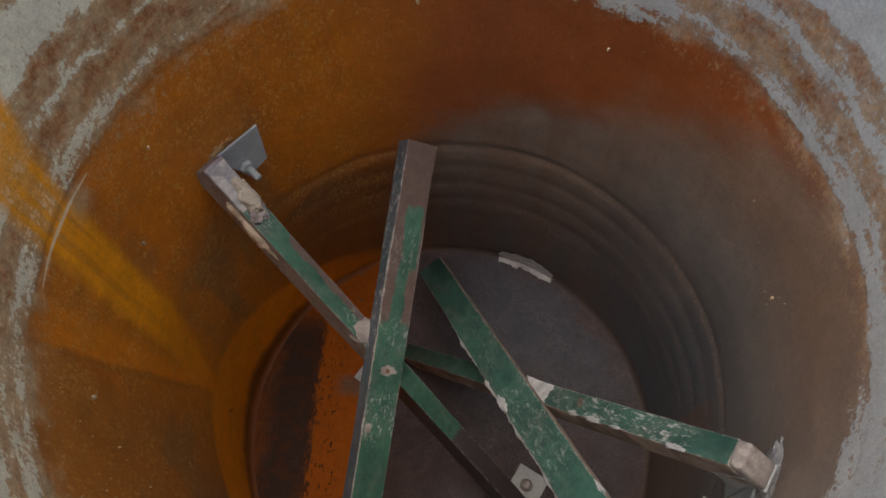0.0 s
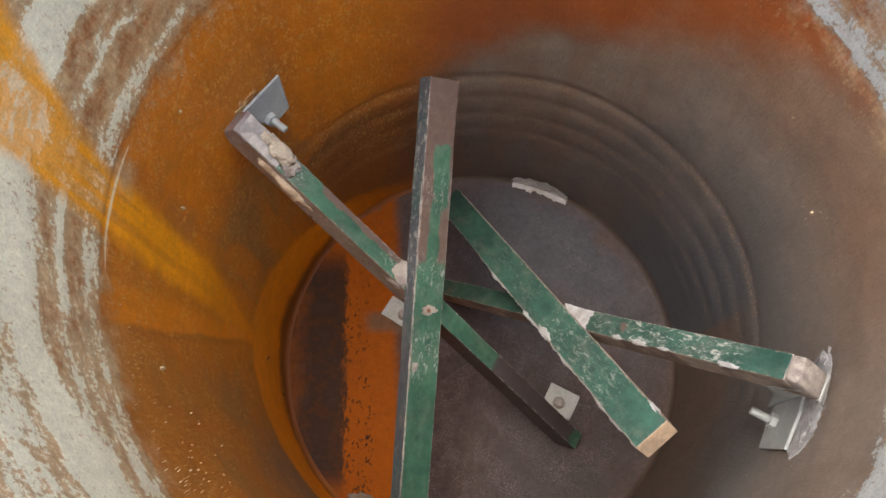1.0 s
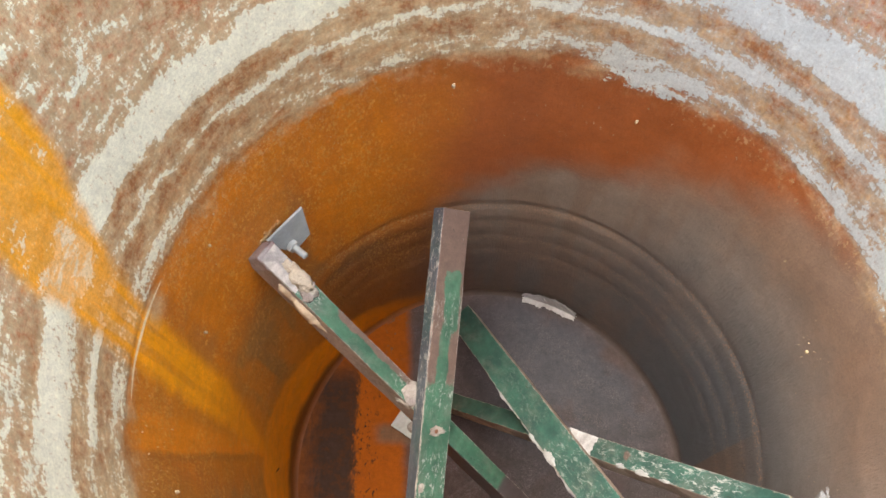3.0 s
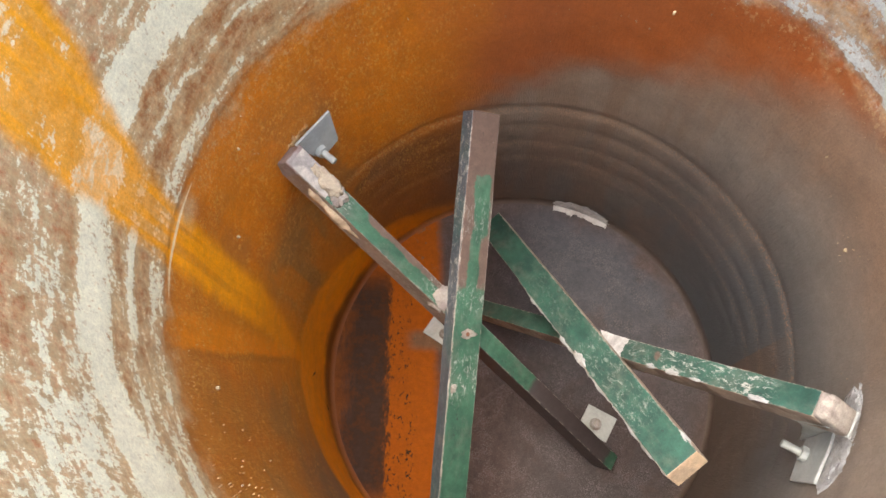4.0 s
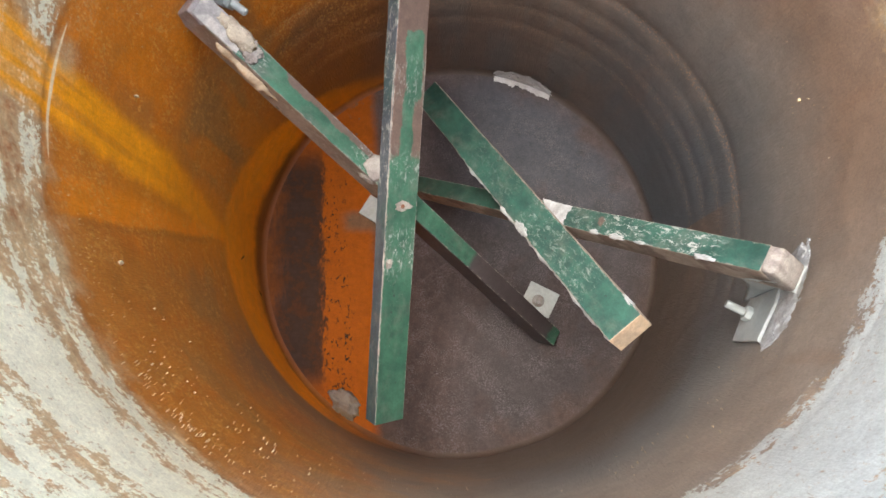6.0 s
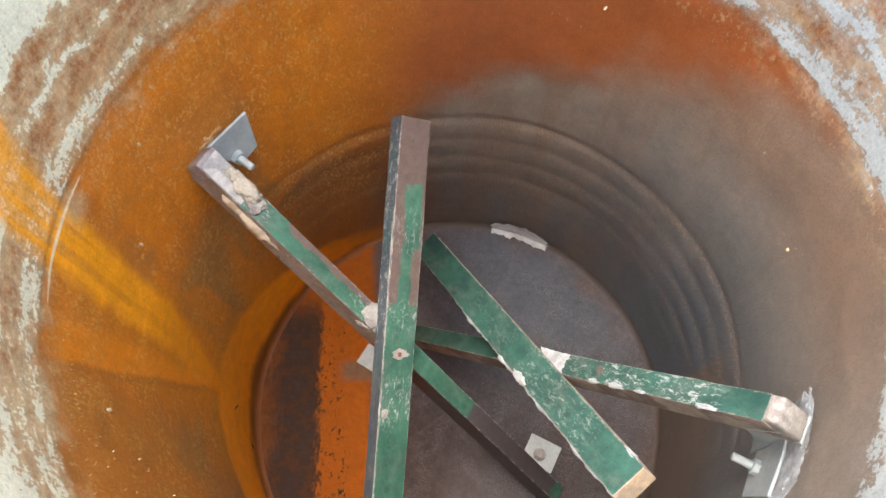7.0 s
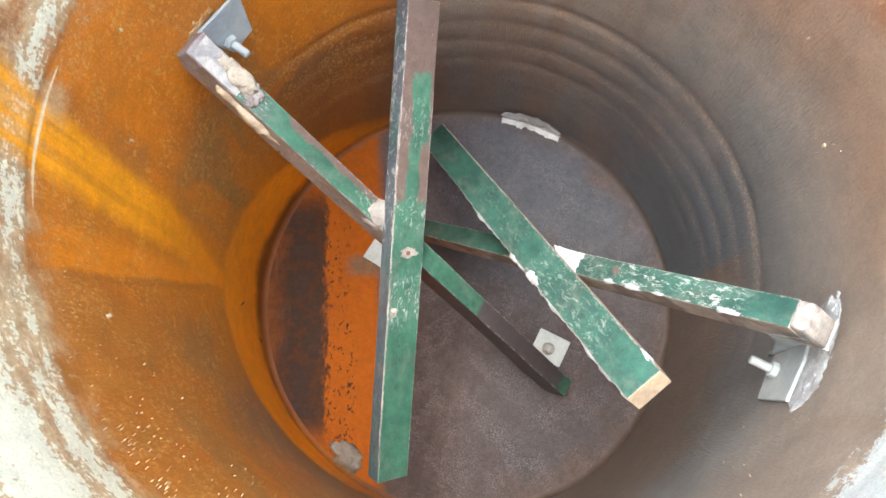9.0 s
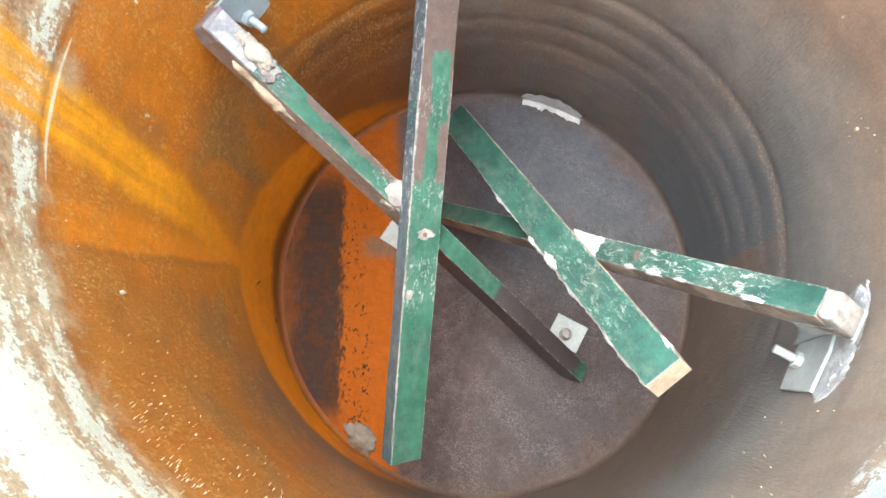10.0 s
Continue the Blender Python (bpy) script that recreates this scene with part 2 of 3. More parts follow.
    yellow = n.mix(n.step(n.z, 0.2, 0.5), (0.76, 0.255, 0.005), (0.90, 0.365, 0.006))
    colour = n.mix(n.mul(run, 0.92), colour, n.tint(yellow, mid, 0.86, 1.1))
    # golden grain standing in the rust
    grain = n.mul(n.step(n.noise(300.0, 4.0, 0.8, n.scaled(1, 1, 0.55), 0.4), 0.50, 0.60), n.add(0.25, n.mul(n.step(n.noise(30.0, 3.0), 0.42, 0.58), 0.75)))
    grain = n.mul(grain, n.mul(left, n.band(n.z, 0.16, 0.57, 0.04)))
    colour = n.mix(n.mul(grain, n.mul(n.sub(1.0, n.mul(run, 0.7)), 0.58)), colour, n.tint((0.66, 0.37, 0.10), small, 0.8, 1.2))
    # pale wash under the hoop, and its lip where the run crosses it
    wash = n.mul(n.band(n.add(n.z, n.mul(jag, 0.03)), 0.558, 0.580, 0.012), n.band(n.add(phi, n.mul(jag, 4.0)), 6.0, 10.5, 1.5))
    colour = n.mix(n.mul(wash, 0.45), colour, (0.52, 0.45, 0.27))
    # thin bright arc: the lip's specular highlight painted as colour
    taper = n.mul(n.step(n.m("ABSOLUTE", n.sub(phi, 3.0)), 9.5, 3.0), 0.0013)
    lip_glint = n.mul(n.step(n.z, 0.5788, 0.5796), n.step(n.sub(n.z, n.add(taper, n.mul(jag, 0.0016))), 0.5812, 0.5800))
    lip_glint = n.mul(lip_glint, n.step(n.m("ABSOLUTE", n.sub(n.add(phi, n.mul(jag, 2.0)), 3.0)), 10.0, 9.0))
    colour = n.mix(n.mul(lip_glint, 0.8), colour, (0.66, 0.57, 0.37))
    # darker colour along the seam with the bottom plate, rust brown on the left
    seam = n.step(n.add(n.z, n.mul(jag, 0.008)), 0.0135, 0.005)
    colour = n.mix(n.mul(seam, 0.85), colour, n.mix(left, (0.060, 0.042, 0.034), (0.165, 0.052, 0.012)))
    # fine grit
    dust = n.noise(1300.0, 2.0, 0.8)
    colour = n.tint(n.tint(n.tint(colour, fine, 0.84, 1.16), small, 0.88, 1.12), dust, 0.86, 1.14)
    rough = n.add(n.sub(0.42, n.mul(right, 0.04)), n.mul(mid, 0.25))
    ripple = n.noise(520.0, 2.0, 0.6, n.scaled(1, 1, 0.22))
    height = n.add(n.add(n.mul(fine, 0.8), n.add(mid, n.mul(small, 0.6))), n.add(n.mul(paint, 0.7), n.mul(ripple, 0.9)))
    return n.done(colour, rough, height, 0.5, 0.0012, 0.0, 0.45)


def drum_floor_material():
    """Bottom plate: dull grey steel, tinted mauve for the sky's sheen, with a rusty puddle stain along the left side.
    """
    n = Nodes("stained_drum_floor")
    big, mid, fine = n.noise(9.0, 4.0), n.noise(45.0, 5.0, 0.7), n.noise(420.0, 3.0, 0.7)
    wob = n.add(n.mul(n.sub(big, 0.5), 0.02), n.mul(n.sub(mid, 0.5), 0.012))
    u = n.add(n.x, wob)
    # bluer tone on the far part: reflected sky mixed into the base colour
    base = n.mix(n.step(n.add(n.y, n.mul(n.sub(big, 0.5), 0.25)), -0.06, 0.12), (0.067, 0.059, 0.062), (0.080, 0.085, 0.101))
    base = n.mix(n.mul(n.step(big, 0.5, 0.62), 0.4), base, (0.082, 0.055, 0.049))
    base = n.tint(base, n.add(n.mul(mid, 0.5), n.mul(fine, 0.5)), 0.62, 1.38)
    brown = n.mul(n.step(n.add(n.x, n.mul(n.sub(big, 0.5), 0.12)), 0.06, -0.08), 0.55)
    base = n.mix(brown, base, n.tint((0.082, 0.047, 0.036), mid, 0.65, 1.35))
    pits = n.mul(n.step(n.noise(560.0, 3.0, 0.8), 0.50, 0.62), n.add(0.15, n.mul(n.step(n.noise(24.0, 4.0, 0.6), 0.42, 0.60), 0.55)))
    base = n.mix(pits, base, (0.185, 0.175, 0.182))
    rusty = n.mul(n.step(n.add(n.m("POWER", n.add(n.mul(n.x, n.x), n.mul(n.y, n.y)), 0.5), n.mul(n.sub(big, 0.5), 0.12)), 0.235, 0.290), 0.40)
    base = n.mix(rusty, base, n.tint((0.110, 0.068, 0.050), mid, 0.7, 1.3))
    orange = n.tint((0.325, 0.082, 0.004), n.add(n.mul(mid, 0.7), n.mul(big, 0.3)), 0.8, 1.15)
    stain = n.step(u, -0.110, -0.130)
    colour = n.mix(stain, base, orange)
    # dark silt strip with a ragged edge inside the stain
    ragged = n.add(u, n.mul(n.sub(n.noise(120.0, 3.0, 0.7, n.scaled(1.6, 0.5, 1)), 0.5), 0.035))
    ends = n.mul(n.step(n.add(n.y, n.mul(wob, 2.0)), 0.185, 0.12), n.step(n.y, -0.20, -0.15))
    outer = n.mul(n.step(ragged, -0.190, -0.200), ends)
    colour = n.mix(n.mul(outer, 0.95), colour, n.tint((0.165, 0.052, 0.012), mid, 0.65, 1.35))
    left_edge = n.add(ragged, n.mul(n.sub(n.noise(22.0, 3.0, 0.6, n.scaled(1, 0.6, 1)), 0.5), 0.05))
    silt = n.mul(n.mul(n.step(ragged, -0.192, -0.206), n.step(left_edge, -0.280, -0.246)), ends)
    colour = n.mix(n.mul(silt, n.add(0.62, n.mul(n.step(mid, 0.38, 0.54), 0.35))), colour, n.tint((0.038, 0.023, 0.018), mid, 0.5, 1.6))
    rim = n.mul(n.band(ragged, -0.2015, -0.1945, 0.0022), n.mul(ends, n.step(n.noise(40.0, 3.0), 0.45, 0.55)))
    colour = n.mix(n.mul(rim, 0.7), colour, (0.03, 0.018, 0.012))
    strings = n.noise(190.0, 2.0, 0.5, n.scaled(1.3, 0.7, 1), 0.8)
    crumbs = n.mul(n.step(strings, 0.585, 0.615), n.band(u, -0.194, -0.155, 0.006))
    crumbs = n.mul(crumbs, n.step(n.noise(34.0, 2.0), 0.44, 0.54))
    colour = n.mix(n.mul(crumbs, n.step(n.y, 0.15, 0.10)), colour, (0.035, 0.020, 0.012))
    # grey dust dragged out beside the floor plate
    drag = n.mul(n.band(n.add(n.y, n.mul(wob, 0.8)), 0.040, 0.068, 0.008), n.band(u, -0.164, -0.10, 0.012))
    colour = n.mix(n.mul(drag, 0.8), colour, n.tint((0.155, 0.110, 0.075), mid, 0.8, 1.2))
    spots = n.mul(n.step(n.noise(62.0, 2.0, 0.6), 0.57, 0.62), n.mul(n.step(n.y, 0.16, 0.19), n.mul(stain, n.step(n.x, -0.165, -0.145))))
    colour = n.mix(n.mul(spots, 0.7), colour, (0.16, 0.10, 0.06))
    rough = n.add(0.5, n.mul(mid, 0.25))
    colour = n.tint(n.tint(colour, n.noise(900.0, 3.0, 0.8), 0.78, 1.22), n.noise(130.0, 3.0, 0.7), 0.85, 1.15)
    return n.done(colour, n.add(rough, 0.15), n.add(n.mul(fine, 0.8), mid), 0.4, 0.0008, 0.0, 0.2)


LIGHT_GREEN = ((0.034, 0.112, 0.076), (0.050, 0.145, 0.098))
DEEP_GREEN = ((0.022, 0.080, 0.066), (0.034, 0.110, 0.088))


def bar_material(name, tones, bare, patches, scuffs, edge, dark=None):
    """Green paint on a bar whose length runs along x from 0: bare[(from, to)] brown stretches, patches: lateral strip of paint left."""
    n = Nodes(name)
    big, mid, fine = n.noise(18.0, 4.0), n.noise(75.0, 5.0, 0.7), n.noise(500.0, 3.0, 0.7)
    jag = n.add(n.mul(n.sub(mid, 0.5), 0.030), n.mul(n.sub(big, 0.5), 0.03))
    green = n.mix(n.step(big, 0.4, 0.6), tones[0], tones[1])
    green = n.tint(n.tint(green, mid, 0.62, 1.36), big, 0.85, 1.15)
    dusty = n.mul(n.step(n.noise(38.0, 6.0, 0.75, n.scaled(0.6, 1.2, 1)), 0.46, 0.74), 0.5)
    green = n.mix(dusty, green, (0.185, 0.20, 0.18))
    colour = green
    brown = n.tint((0.134, 0.096, 0.083), mid, 0.75, 1.3)
    for lo, hi in bare:
        colour = n.mix(n.band(n.add(n.x, jag), lo, hi, 0.004), colour, brown)
    for lo, hi, y0, y1 in patches:
        strip = n.mul(n.band(n.add(n.x, jag), lo, hi, 0.002), n.band(n.add(n.y, n.mul(jag, 0.35)), y0, y1, 0.0008))
        colour = n.mix(strip, colour, green if bare else brown)
    if dark:
        colour = n.mix(n.band(n.add(n.x, n.mul(jag, 0.5)), dark[0], dark[1], 0.004), colour, n.tint((0.060, 0.050, 0.053), mid, 0.7, 1.3))
    small = n.noise(300.0, 3.0, 0.7)
    chip = n.step(n.noise(260.0, 4.0, 0.75), 0.67, 0.73)
    here = 0.0
    for lo, hi, much in scuffs:
        here = n.most(n.mul(n.band(n.add(n.x, jag), lo, hi, 0.012), much), here)
    scuff = n.mul(n.step(n.noise(170.0, 5.0, 0.8, n.scaled(0.5, 1.2, 1), 0.6), 0.53, 0.62), here)
    speck = n.mul(n.step(n.noise(340.0, 3.0, 0.7, n.scaled(0.8, 1, 1)), 0.61, 0.68), n.m("MINIMUM", n.mul(here, 1.3), 1.0))
    worn = n.m("MINIMUM", n.most(n.mul(chip, 0.7), n.most(n.mul(scuff, 0.95), n.mul(speck, 0.8))), 1.0)
    colour = n.mix(worn, colour, n.tint((0.43, 0.46, 0.445), small, 0.7, 1.25))
    nick = n.step(n.noise(85.0, 3.0, 0.6, n.scaled(0.7, 1.3, 1)), 0.69, 0.72)
    colour = n.mix(n.mul(nick, 0.75), colour, (0.035, 0.035, 0.032))
    # paint rubbed off the long edges
    rim = n.step(n.add(n.m("ABSOLUTE", n.y), n.mul(n.sub(n.noise(160.0, 3.0), 0.5), 0.0022)), edge - 0.0014, edge - 0.0006)
    colour = n.mix(n.mul(rim, n.mul(n.step(n.noise(90.0, 4.0, 0.7), 0.46, 0.56), 0.85)), colour, (0.40, 0.37, 0.33))
    colour = n.tint(n.tint(colour, fine, 0.84, 1.16), n.noise(1500.0, 2.0, 0.8), 0.86, 1.14)
    rough = n.add(0.30, n.mul(mid, 0.35))
    return n.done(colour, rough, n.add(n.mul(fine, 0.3), n.add(mid, chip)), 0.4, 0.0007)


def plain_material(name, colour, vary, rough, metal=0.0, scale=60.0, other=None, bump=0.35, dist=0.001):
    n = Nodes(name)
    mid, fine = n.noise(scale, 5.0, 0.7), n.noise(scale * 7, 3.0, 0.7)
    c = n.mix(n.step(n.noise(scale * 0.45, 4.0), 0.45, 0.6), colour, other or colour)
    c = n.tint(n.tint(c, mid, 1 - vary, 1 + vary), fine, 1 - vary * 0.7, 1 + vary * 0.7)
    return n.done(c, n.add(rough - 0.12, n.mul(mid, 0.24)), n.add(mid, n.mul(fine, 0.4)), bump, dist, metal)


WALL = drum_wall_material()
FLOOR = drum_floor_material()
OUTSIDE = plain_material("weathered_outer_steel", (0.20, 0.13, 0.09), 0.25, 0.6, 0, 20, (0.25, 0.1, 0.04))
ZINC = plain_material("galvanised_steel", (0.44, 0.49, 0.49), 0.18, 0.5, 0.0, 45, (0.35, 0.395, 0.405), 0.3, 0.0005)
DULL_ZINC = plain_material("dusty_galvanised_steel", (0.32, 0.318, 0.318), 0.3, 0.65, 0.0, 80, (0.44, 0.43, 0.41), 0.7, 0.001)
BOLT = plain_material("dull_bolt_steel", (0.36, 0.36, 0.35), 0.25, 0.5, 0.3, 150, (0.24, 0.21, 0.19))
SEAL = plain_material("aged_white_sealant", (0.41, 0.385, 0.355), 0.34, 0.75, 0, 130, (0.28, 0.25, 0.235), 0.9, 0.002)
CREAM = plain_material("cream_crumbly_sealant", (0.56, 0.51, 0.41), 0.3, 0.8, 0, 160, (0.42, 0.37, 0.29), 1.0, 0.002)
LILAC_SEAL = plain_material("lilac_grey_sealant", (0.32, 0.305, 0.305), 0.25, 0.75, 0, 110, (0.25, 0.21, 0.215), 0.9, 0.0015)
CRUST = plain_material("orange_stained_crust", (0.50, 0.34, 0.17), 0.28, 0.8, 0, 80, (0.44, 0.20, 0.06), 0.8, 0.0015)
CRUST_PALE = plain_material("pale_tan_crust", (0.52, 0.42, 0.30), 0.25, 0.8, 0, 80, (0.38, 0.29, 0.20), 0.8, 0.0015)
RUSTY = plain_material("rusted_steel", (0.22, 0.10, 0.06), 0.3, 0.75, 0, 120)
SEAL_BLUE = plain_material("white_filler", (0.44, 0.465, 0.48), 0.26, 0.75, 0, 90, (0.35, 0.36, 0.365), 0.8, 0.0015)
PALE_SIDE = plain_material("bare_greyed_wood", (0.40, 0.345, 0.29), 0.3, 0.7, 0, 55, (0.22, 0.18, 0.155), 0.6, 0.001)
PALE_END = plain_material("pale_sawn_wood", (0.56, 0.44, 0.31), 0.22, 0.75, 0, 90, (0.44, 0.35, 0.26), 0.5, 0.001)
FLAKE = plain_material("chalky_flakes", (0.50, 0.40, 0.26), 0.2, 0.8)
SILVER = plain_material("peeling_pale_film", (0.50, 0.50, 0.50), 0.2, 0.5, 0.0, 60, (0.40, 0.385, 0.375), 0.7, 0.001)
CRUMB = plain_material("grey_mortar_crumb", (0.26, 0.23, 0.20), 0.25, 0.9, 0, 80, (0.20, 0.15, 0.10), 0.9, 0.002)
SOIL = plain_material("packed_grey_ground", (0.30, 0.27, 0.23), 0.25, 0.9, 0, 8, (0.24, 0.21, 0.17), 0.6, 0.01)
THREAD = plain_material("black_twig", (0.03, 0.02, 0.015), 0.2, 0.8)


# ---- mesh helpers ----
def mesh_of(name, bm, material, smooth=False):
    me = bpy.data.meshes.new(name)
    bmesh.ops.recalc_face_normals(bm, faces=bm.faces)
    bm.to_mesh(me)
    bm.free()
    for mat in (material if isinstance(material, (list, tuple)) else (material,)):
        me.materials.append(mat)
    if smooth:
        me.polygons.foreach_set("use_smooth", [True] * len(me.polygons))
    return me


def part(name, bm, material, parent, label="", at=None, smooth=False):
    ob = new(name, mesh_of(name, bm, material, smooth))
    if at is not None:
        ob.matrix_basis = at
    ob.parent = parent
    return tagged(ob, label)


def thing(name, label, category, group="", kind="", at=None):
    ob = new(name)
    if at is not None:
        ob.matrix_basis = at
    return tagged(ob, label, category, group, kind)


def frame_of(origin, along, up):
    """A pose whose x runs along, with z as near up as can be."""
    x = Vector(along).normalized()
    y = Vector(up).cross(x).normalized()
    z = x.cross(y)
    m = Matrix((x, y, z)).transposed().to_4x4()
    m.translation = Vector(origin)
    return m


def box(x0, x1, y0, y1, z0, z1, bevel=0.001, cuts=0, jitter=0.0, seed=0):
    """A bevelled box, with its long sides slightly uneven."""
    bm = bmesh.new()
    bmesh.ops.create_cube(bm, size=1)
    for v in bm.verts:
        v.co = Vector((x0 + (v.co.x + 0.5) * (x1 - x0), y0 + (v.co.y + 0.5) * (y1 - y0), z0 + (v.co.z + 0.5) * (z1 - z0)))
    if bevel:
        bmesh.ops.bevel(bm, geom=list(bm.edges), offset=bevel, segments=2, profile=0.5, affect="EDGES")
    if cuts:
        for i in range(1, cuts):
            x = x0 + (x1 - x0) * i / cuts
            bmesh.ops.bisect_plane(bm, geom=bm.verts[:] + bm.edges[:] + bm.faces[:], plane_co=(x, 0, 0), plane_no=(1, 0, 0))
        for v in bm.verts:
            p = v.co * 22 + Vector((seed * 7.3, 0, 0))
            q = v.co * 90 + Vector((0, seed * 3.1, 0))
            v.co += Vector((0, noise.noise(p), noise.noise(p + Vector((9, 9, 9))))) * jitter
            v.co += Vector((0, noise.noise(q), noise.noise(q + Vector((5, 5, 5))))) * jitter * 0.5
    return bm


def blob(sx, sy, sz, rough, seed, level=4, flat=False):
    """A lump of sealant: an uneven ball squeezed to size; flat keeps its underside level."""
    bm = bmesh.new()
    bmesh.ops.create_icosphere(bm, subdivisions=level, radius=1)
    for v in bm.verts:
        d = v.co.copy()
        k = 1 + rough * (noise.noise(d * 1.6 + Vector((seed, 0, 0))) + 0.6 * noise.noise(d * 4.5 + Vector((0, seed, 0))) + 0.3 * noise.noise(d * 11 + Vector((0, 0, seed))))
        v.co = Vector((d.x * sx * k, d.y * sy * k, d.z * sz * k))
        if flat and v.co.z < 0:
            v.co.z *= 0.08
    return bm


def bead(points, radius, rough, seed, rings=6):
    """A ragged bead of sealant along a line of points."""
    bm = bmesh.new()
    pts = []
    for a, b in zip(points[:-1], points[1:]):
        a, b = Vector(a), Vector(b)
        steps = max(2, int((b - a).length / 0.002))
        pts += [a.lerp(b, i / steps) for i in range(steps)]
    pts.append(Vector(points[-1]))
    rows = []
    for i, p in enumerate(pts):
        d = (pts[min(i + 1, len(pts) - 1)] - pts[max(i - 1, 0)]).normalized()
        side = d.orthogonal().normalized()
        other = d.cross(side)
        taper = min(1.0, 0.25 + min(i, len(pts) - 1 - i) / 5)
        row = []
        for k in range(8):
            a = k * math.tau / 8
            w = side * math.cos(a) + other * math.sin(a)
            q = p * 160 + w * 1.2 + Vector((seed, seed, 0))
            r = radius * taper * max(0.15, 1 + rough * (noise.noise(p * 60 + Vector((seed, 0, 0))) * 1.6 + noise.noise(q)))
            row.append(bm.verts.new(p + w * r))
        rows.append(row)
    for r0, r1 in zip(rows[:-1], rows[1:]):
        for k in range(8):
            bm.faces.new((r0[k], r0[(k + 1) % 8], r1[(k + 1) % 8], r1[k]))
    bm.faces.new(rows[0])
    bm.faces.new(rows[-1])
    return bm


def lathe(profile, segments, dent=0.0):
    """Turns a profile of (radius, height) round the z axis."""
    bm = bmesh.new()
    rows = []
    for r, z in profile:
        row = []
        for k in range(segments):
            a = k * math.tau / segments
            d = dent * noise.noise(Vector((math.cos(a) * 2.2, math.sin(a) * 2.2, z * 6)))
            row.append(bm.verts.new(((r + d) * math.cos(a), (r + d) * math.sin(a), z)))
        rows.append(row)
    for r0, r1 in zip(rows[:-1], rows[1:]):
        for k in range(segments):
            bm.faces.new((r0[k], r0[(k + 1) % segments], r1[(k + 1) % segments], r1[k]))
    return bm


def hexagon(radius, z0, z1, bevel=0.0006):
    bm = bmesh.new()
    bmesh.ops.create_cone(bm, cap_ends=True, segments=6, radius1=radius, radius2=radius, depth=z1 - z0)
    bmesh.ops.translate(bm, verts=bm.verts, vec=(0, 0, (z0 + z1) / 2))
    bmesh.ops.bevel(bm, geom=list(bm.edges), offset=bevel, segments=1, affect="EDGES")
    return bm


def threaded_rod(radius, z0, z1, pitch=0.00125):
    """A bolt's shank with raised rings of thread."""
    prof = [(0.0002, z0)]
    z = z0
    while z < z1 - pitch:
        prof += [(radius * 0.86, z + pitch * 0.1), (radius, z + pitch * 0.5), (radius * 0.86, z + pitch * 0.9)]
        z += pitch
    prof += [(radius * 0.8, z1), (0.0002, z1)]
    return lathe(prof, 14)


# ---- the ground and the drum ----
def build_ground():
    bm = bmesh.new()
    bmesh.ops.create_grid(bm, x_segments=40, y_segments=40, size=400)
    ob = new("ground", mesh_of("ground", bm, SOIL))
    ob.location.z = -0.024
    tagged(ob, "packed grey earth ground round the drum", "ground", kind="structure")


def wall_radius(z, angle=0.0):
    """Inside radius of the shell, with its hoops and beads pressed outward; rust scale has filled the beads on the left."""
    a = math.degrees(math.atan2(math.sin(angle), math.cos(angle)))
    clean = min(1.0, max(0.12, 1 - (a - 118) / 30 if a > 118 else 1 + (a + 18) / 40))
    clean *= min(1.0, max(0.6, 0.6 + a / 150)) if a < 60 else 1.0
    r = R
    worn = 0.75 + 0.5 * noise.noise(Vector((angle * 2.3, 1, 0)))
    for centre, width, deep in ((0.297, 0.015, 0.0028), (0.252, 0.018, 0.0015), (0.207, 0.018, 0.0014), (0.163, 0.018, 0.0010), (0.120, 0.014, 0.0004)):
        held = max(clean, 0.28) if centre > 0.29 and a > 0 else clean
        r += deep * held * worn * math.exp(-((z - centre) / width * 1.7) ** 2)
    crease = max(0.0, 1 - abs(math.remainder(a - 177, 360)) / 12)
    hoop = 0.0003 + 0.0012 * crease + 0.0011 * clean * max(0.0, noise.noise(Vector((angle * 1.7, 3, 0))) + 0.2)
    return r + hoop * math.exp(-((z - HOOP) / 0.0085 * 1.7) ** 2)


def build_shell():
    heights = list(np.linspace(0.010, 0.34, 130)) + list(np.linspace(0.35, 0.55, 30)) + list(np.linspace(0.555, 0.615, 44)) + list(np.linspace(0.63, RIM, 36))
    count = 300
    bm = bmesh.new()
    rows = []
    foot = ((R - 0.007, 0.0006), (R - 0.0035, 0.0022), (R - 0.001, 0.006))
    for z in [None] * 3 + heights:
        row = []
        for k in range(count):
            a = k * math.tau / count
            r, h = foot[len(rows)] if z is None else (wall_radius(z, a), z)
            p = Vector((math.cos(a), math.sin(a), h * 4))
            r += 0.0022 * noise.noise(p * 2.2) + 0.0007 * noise.noise(p * 9)
            row.append(bm.verts.new((r * math.cos(a), r * math.sin(a), h)))
        rows.append(row)
    for r0, r1 in zip(rows[:-1], rows[1:]):
        for k in range(count):
            bm.faces.new((r0[k], r0[(k + 1) % count], r1[(k + 1) % count], r1[k]))
    return bm


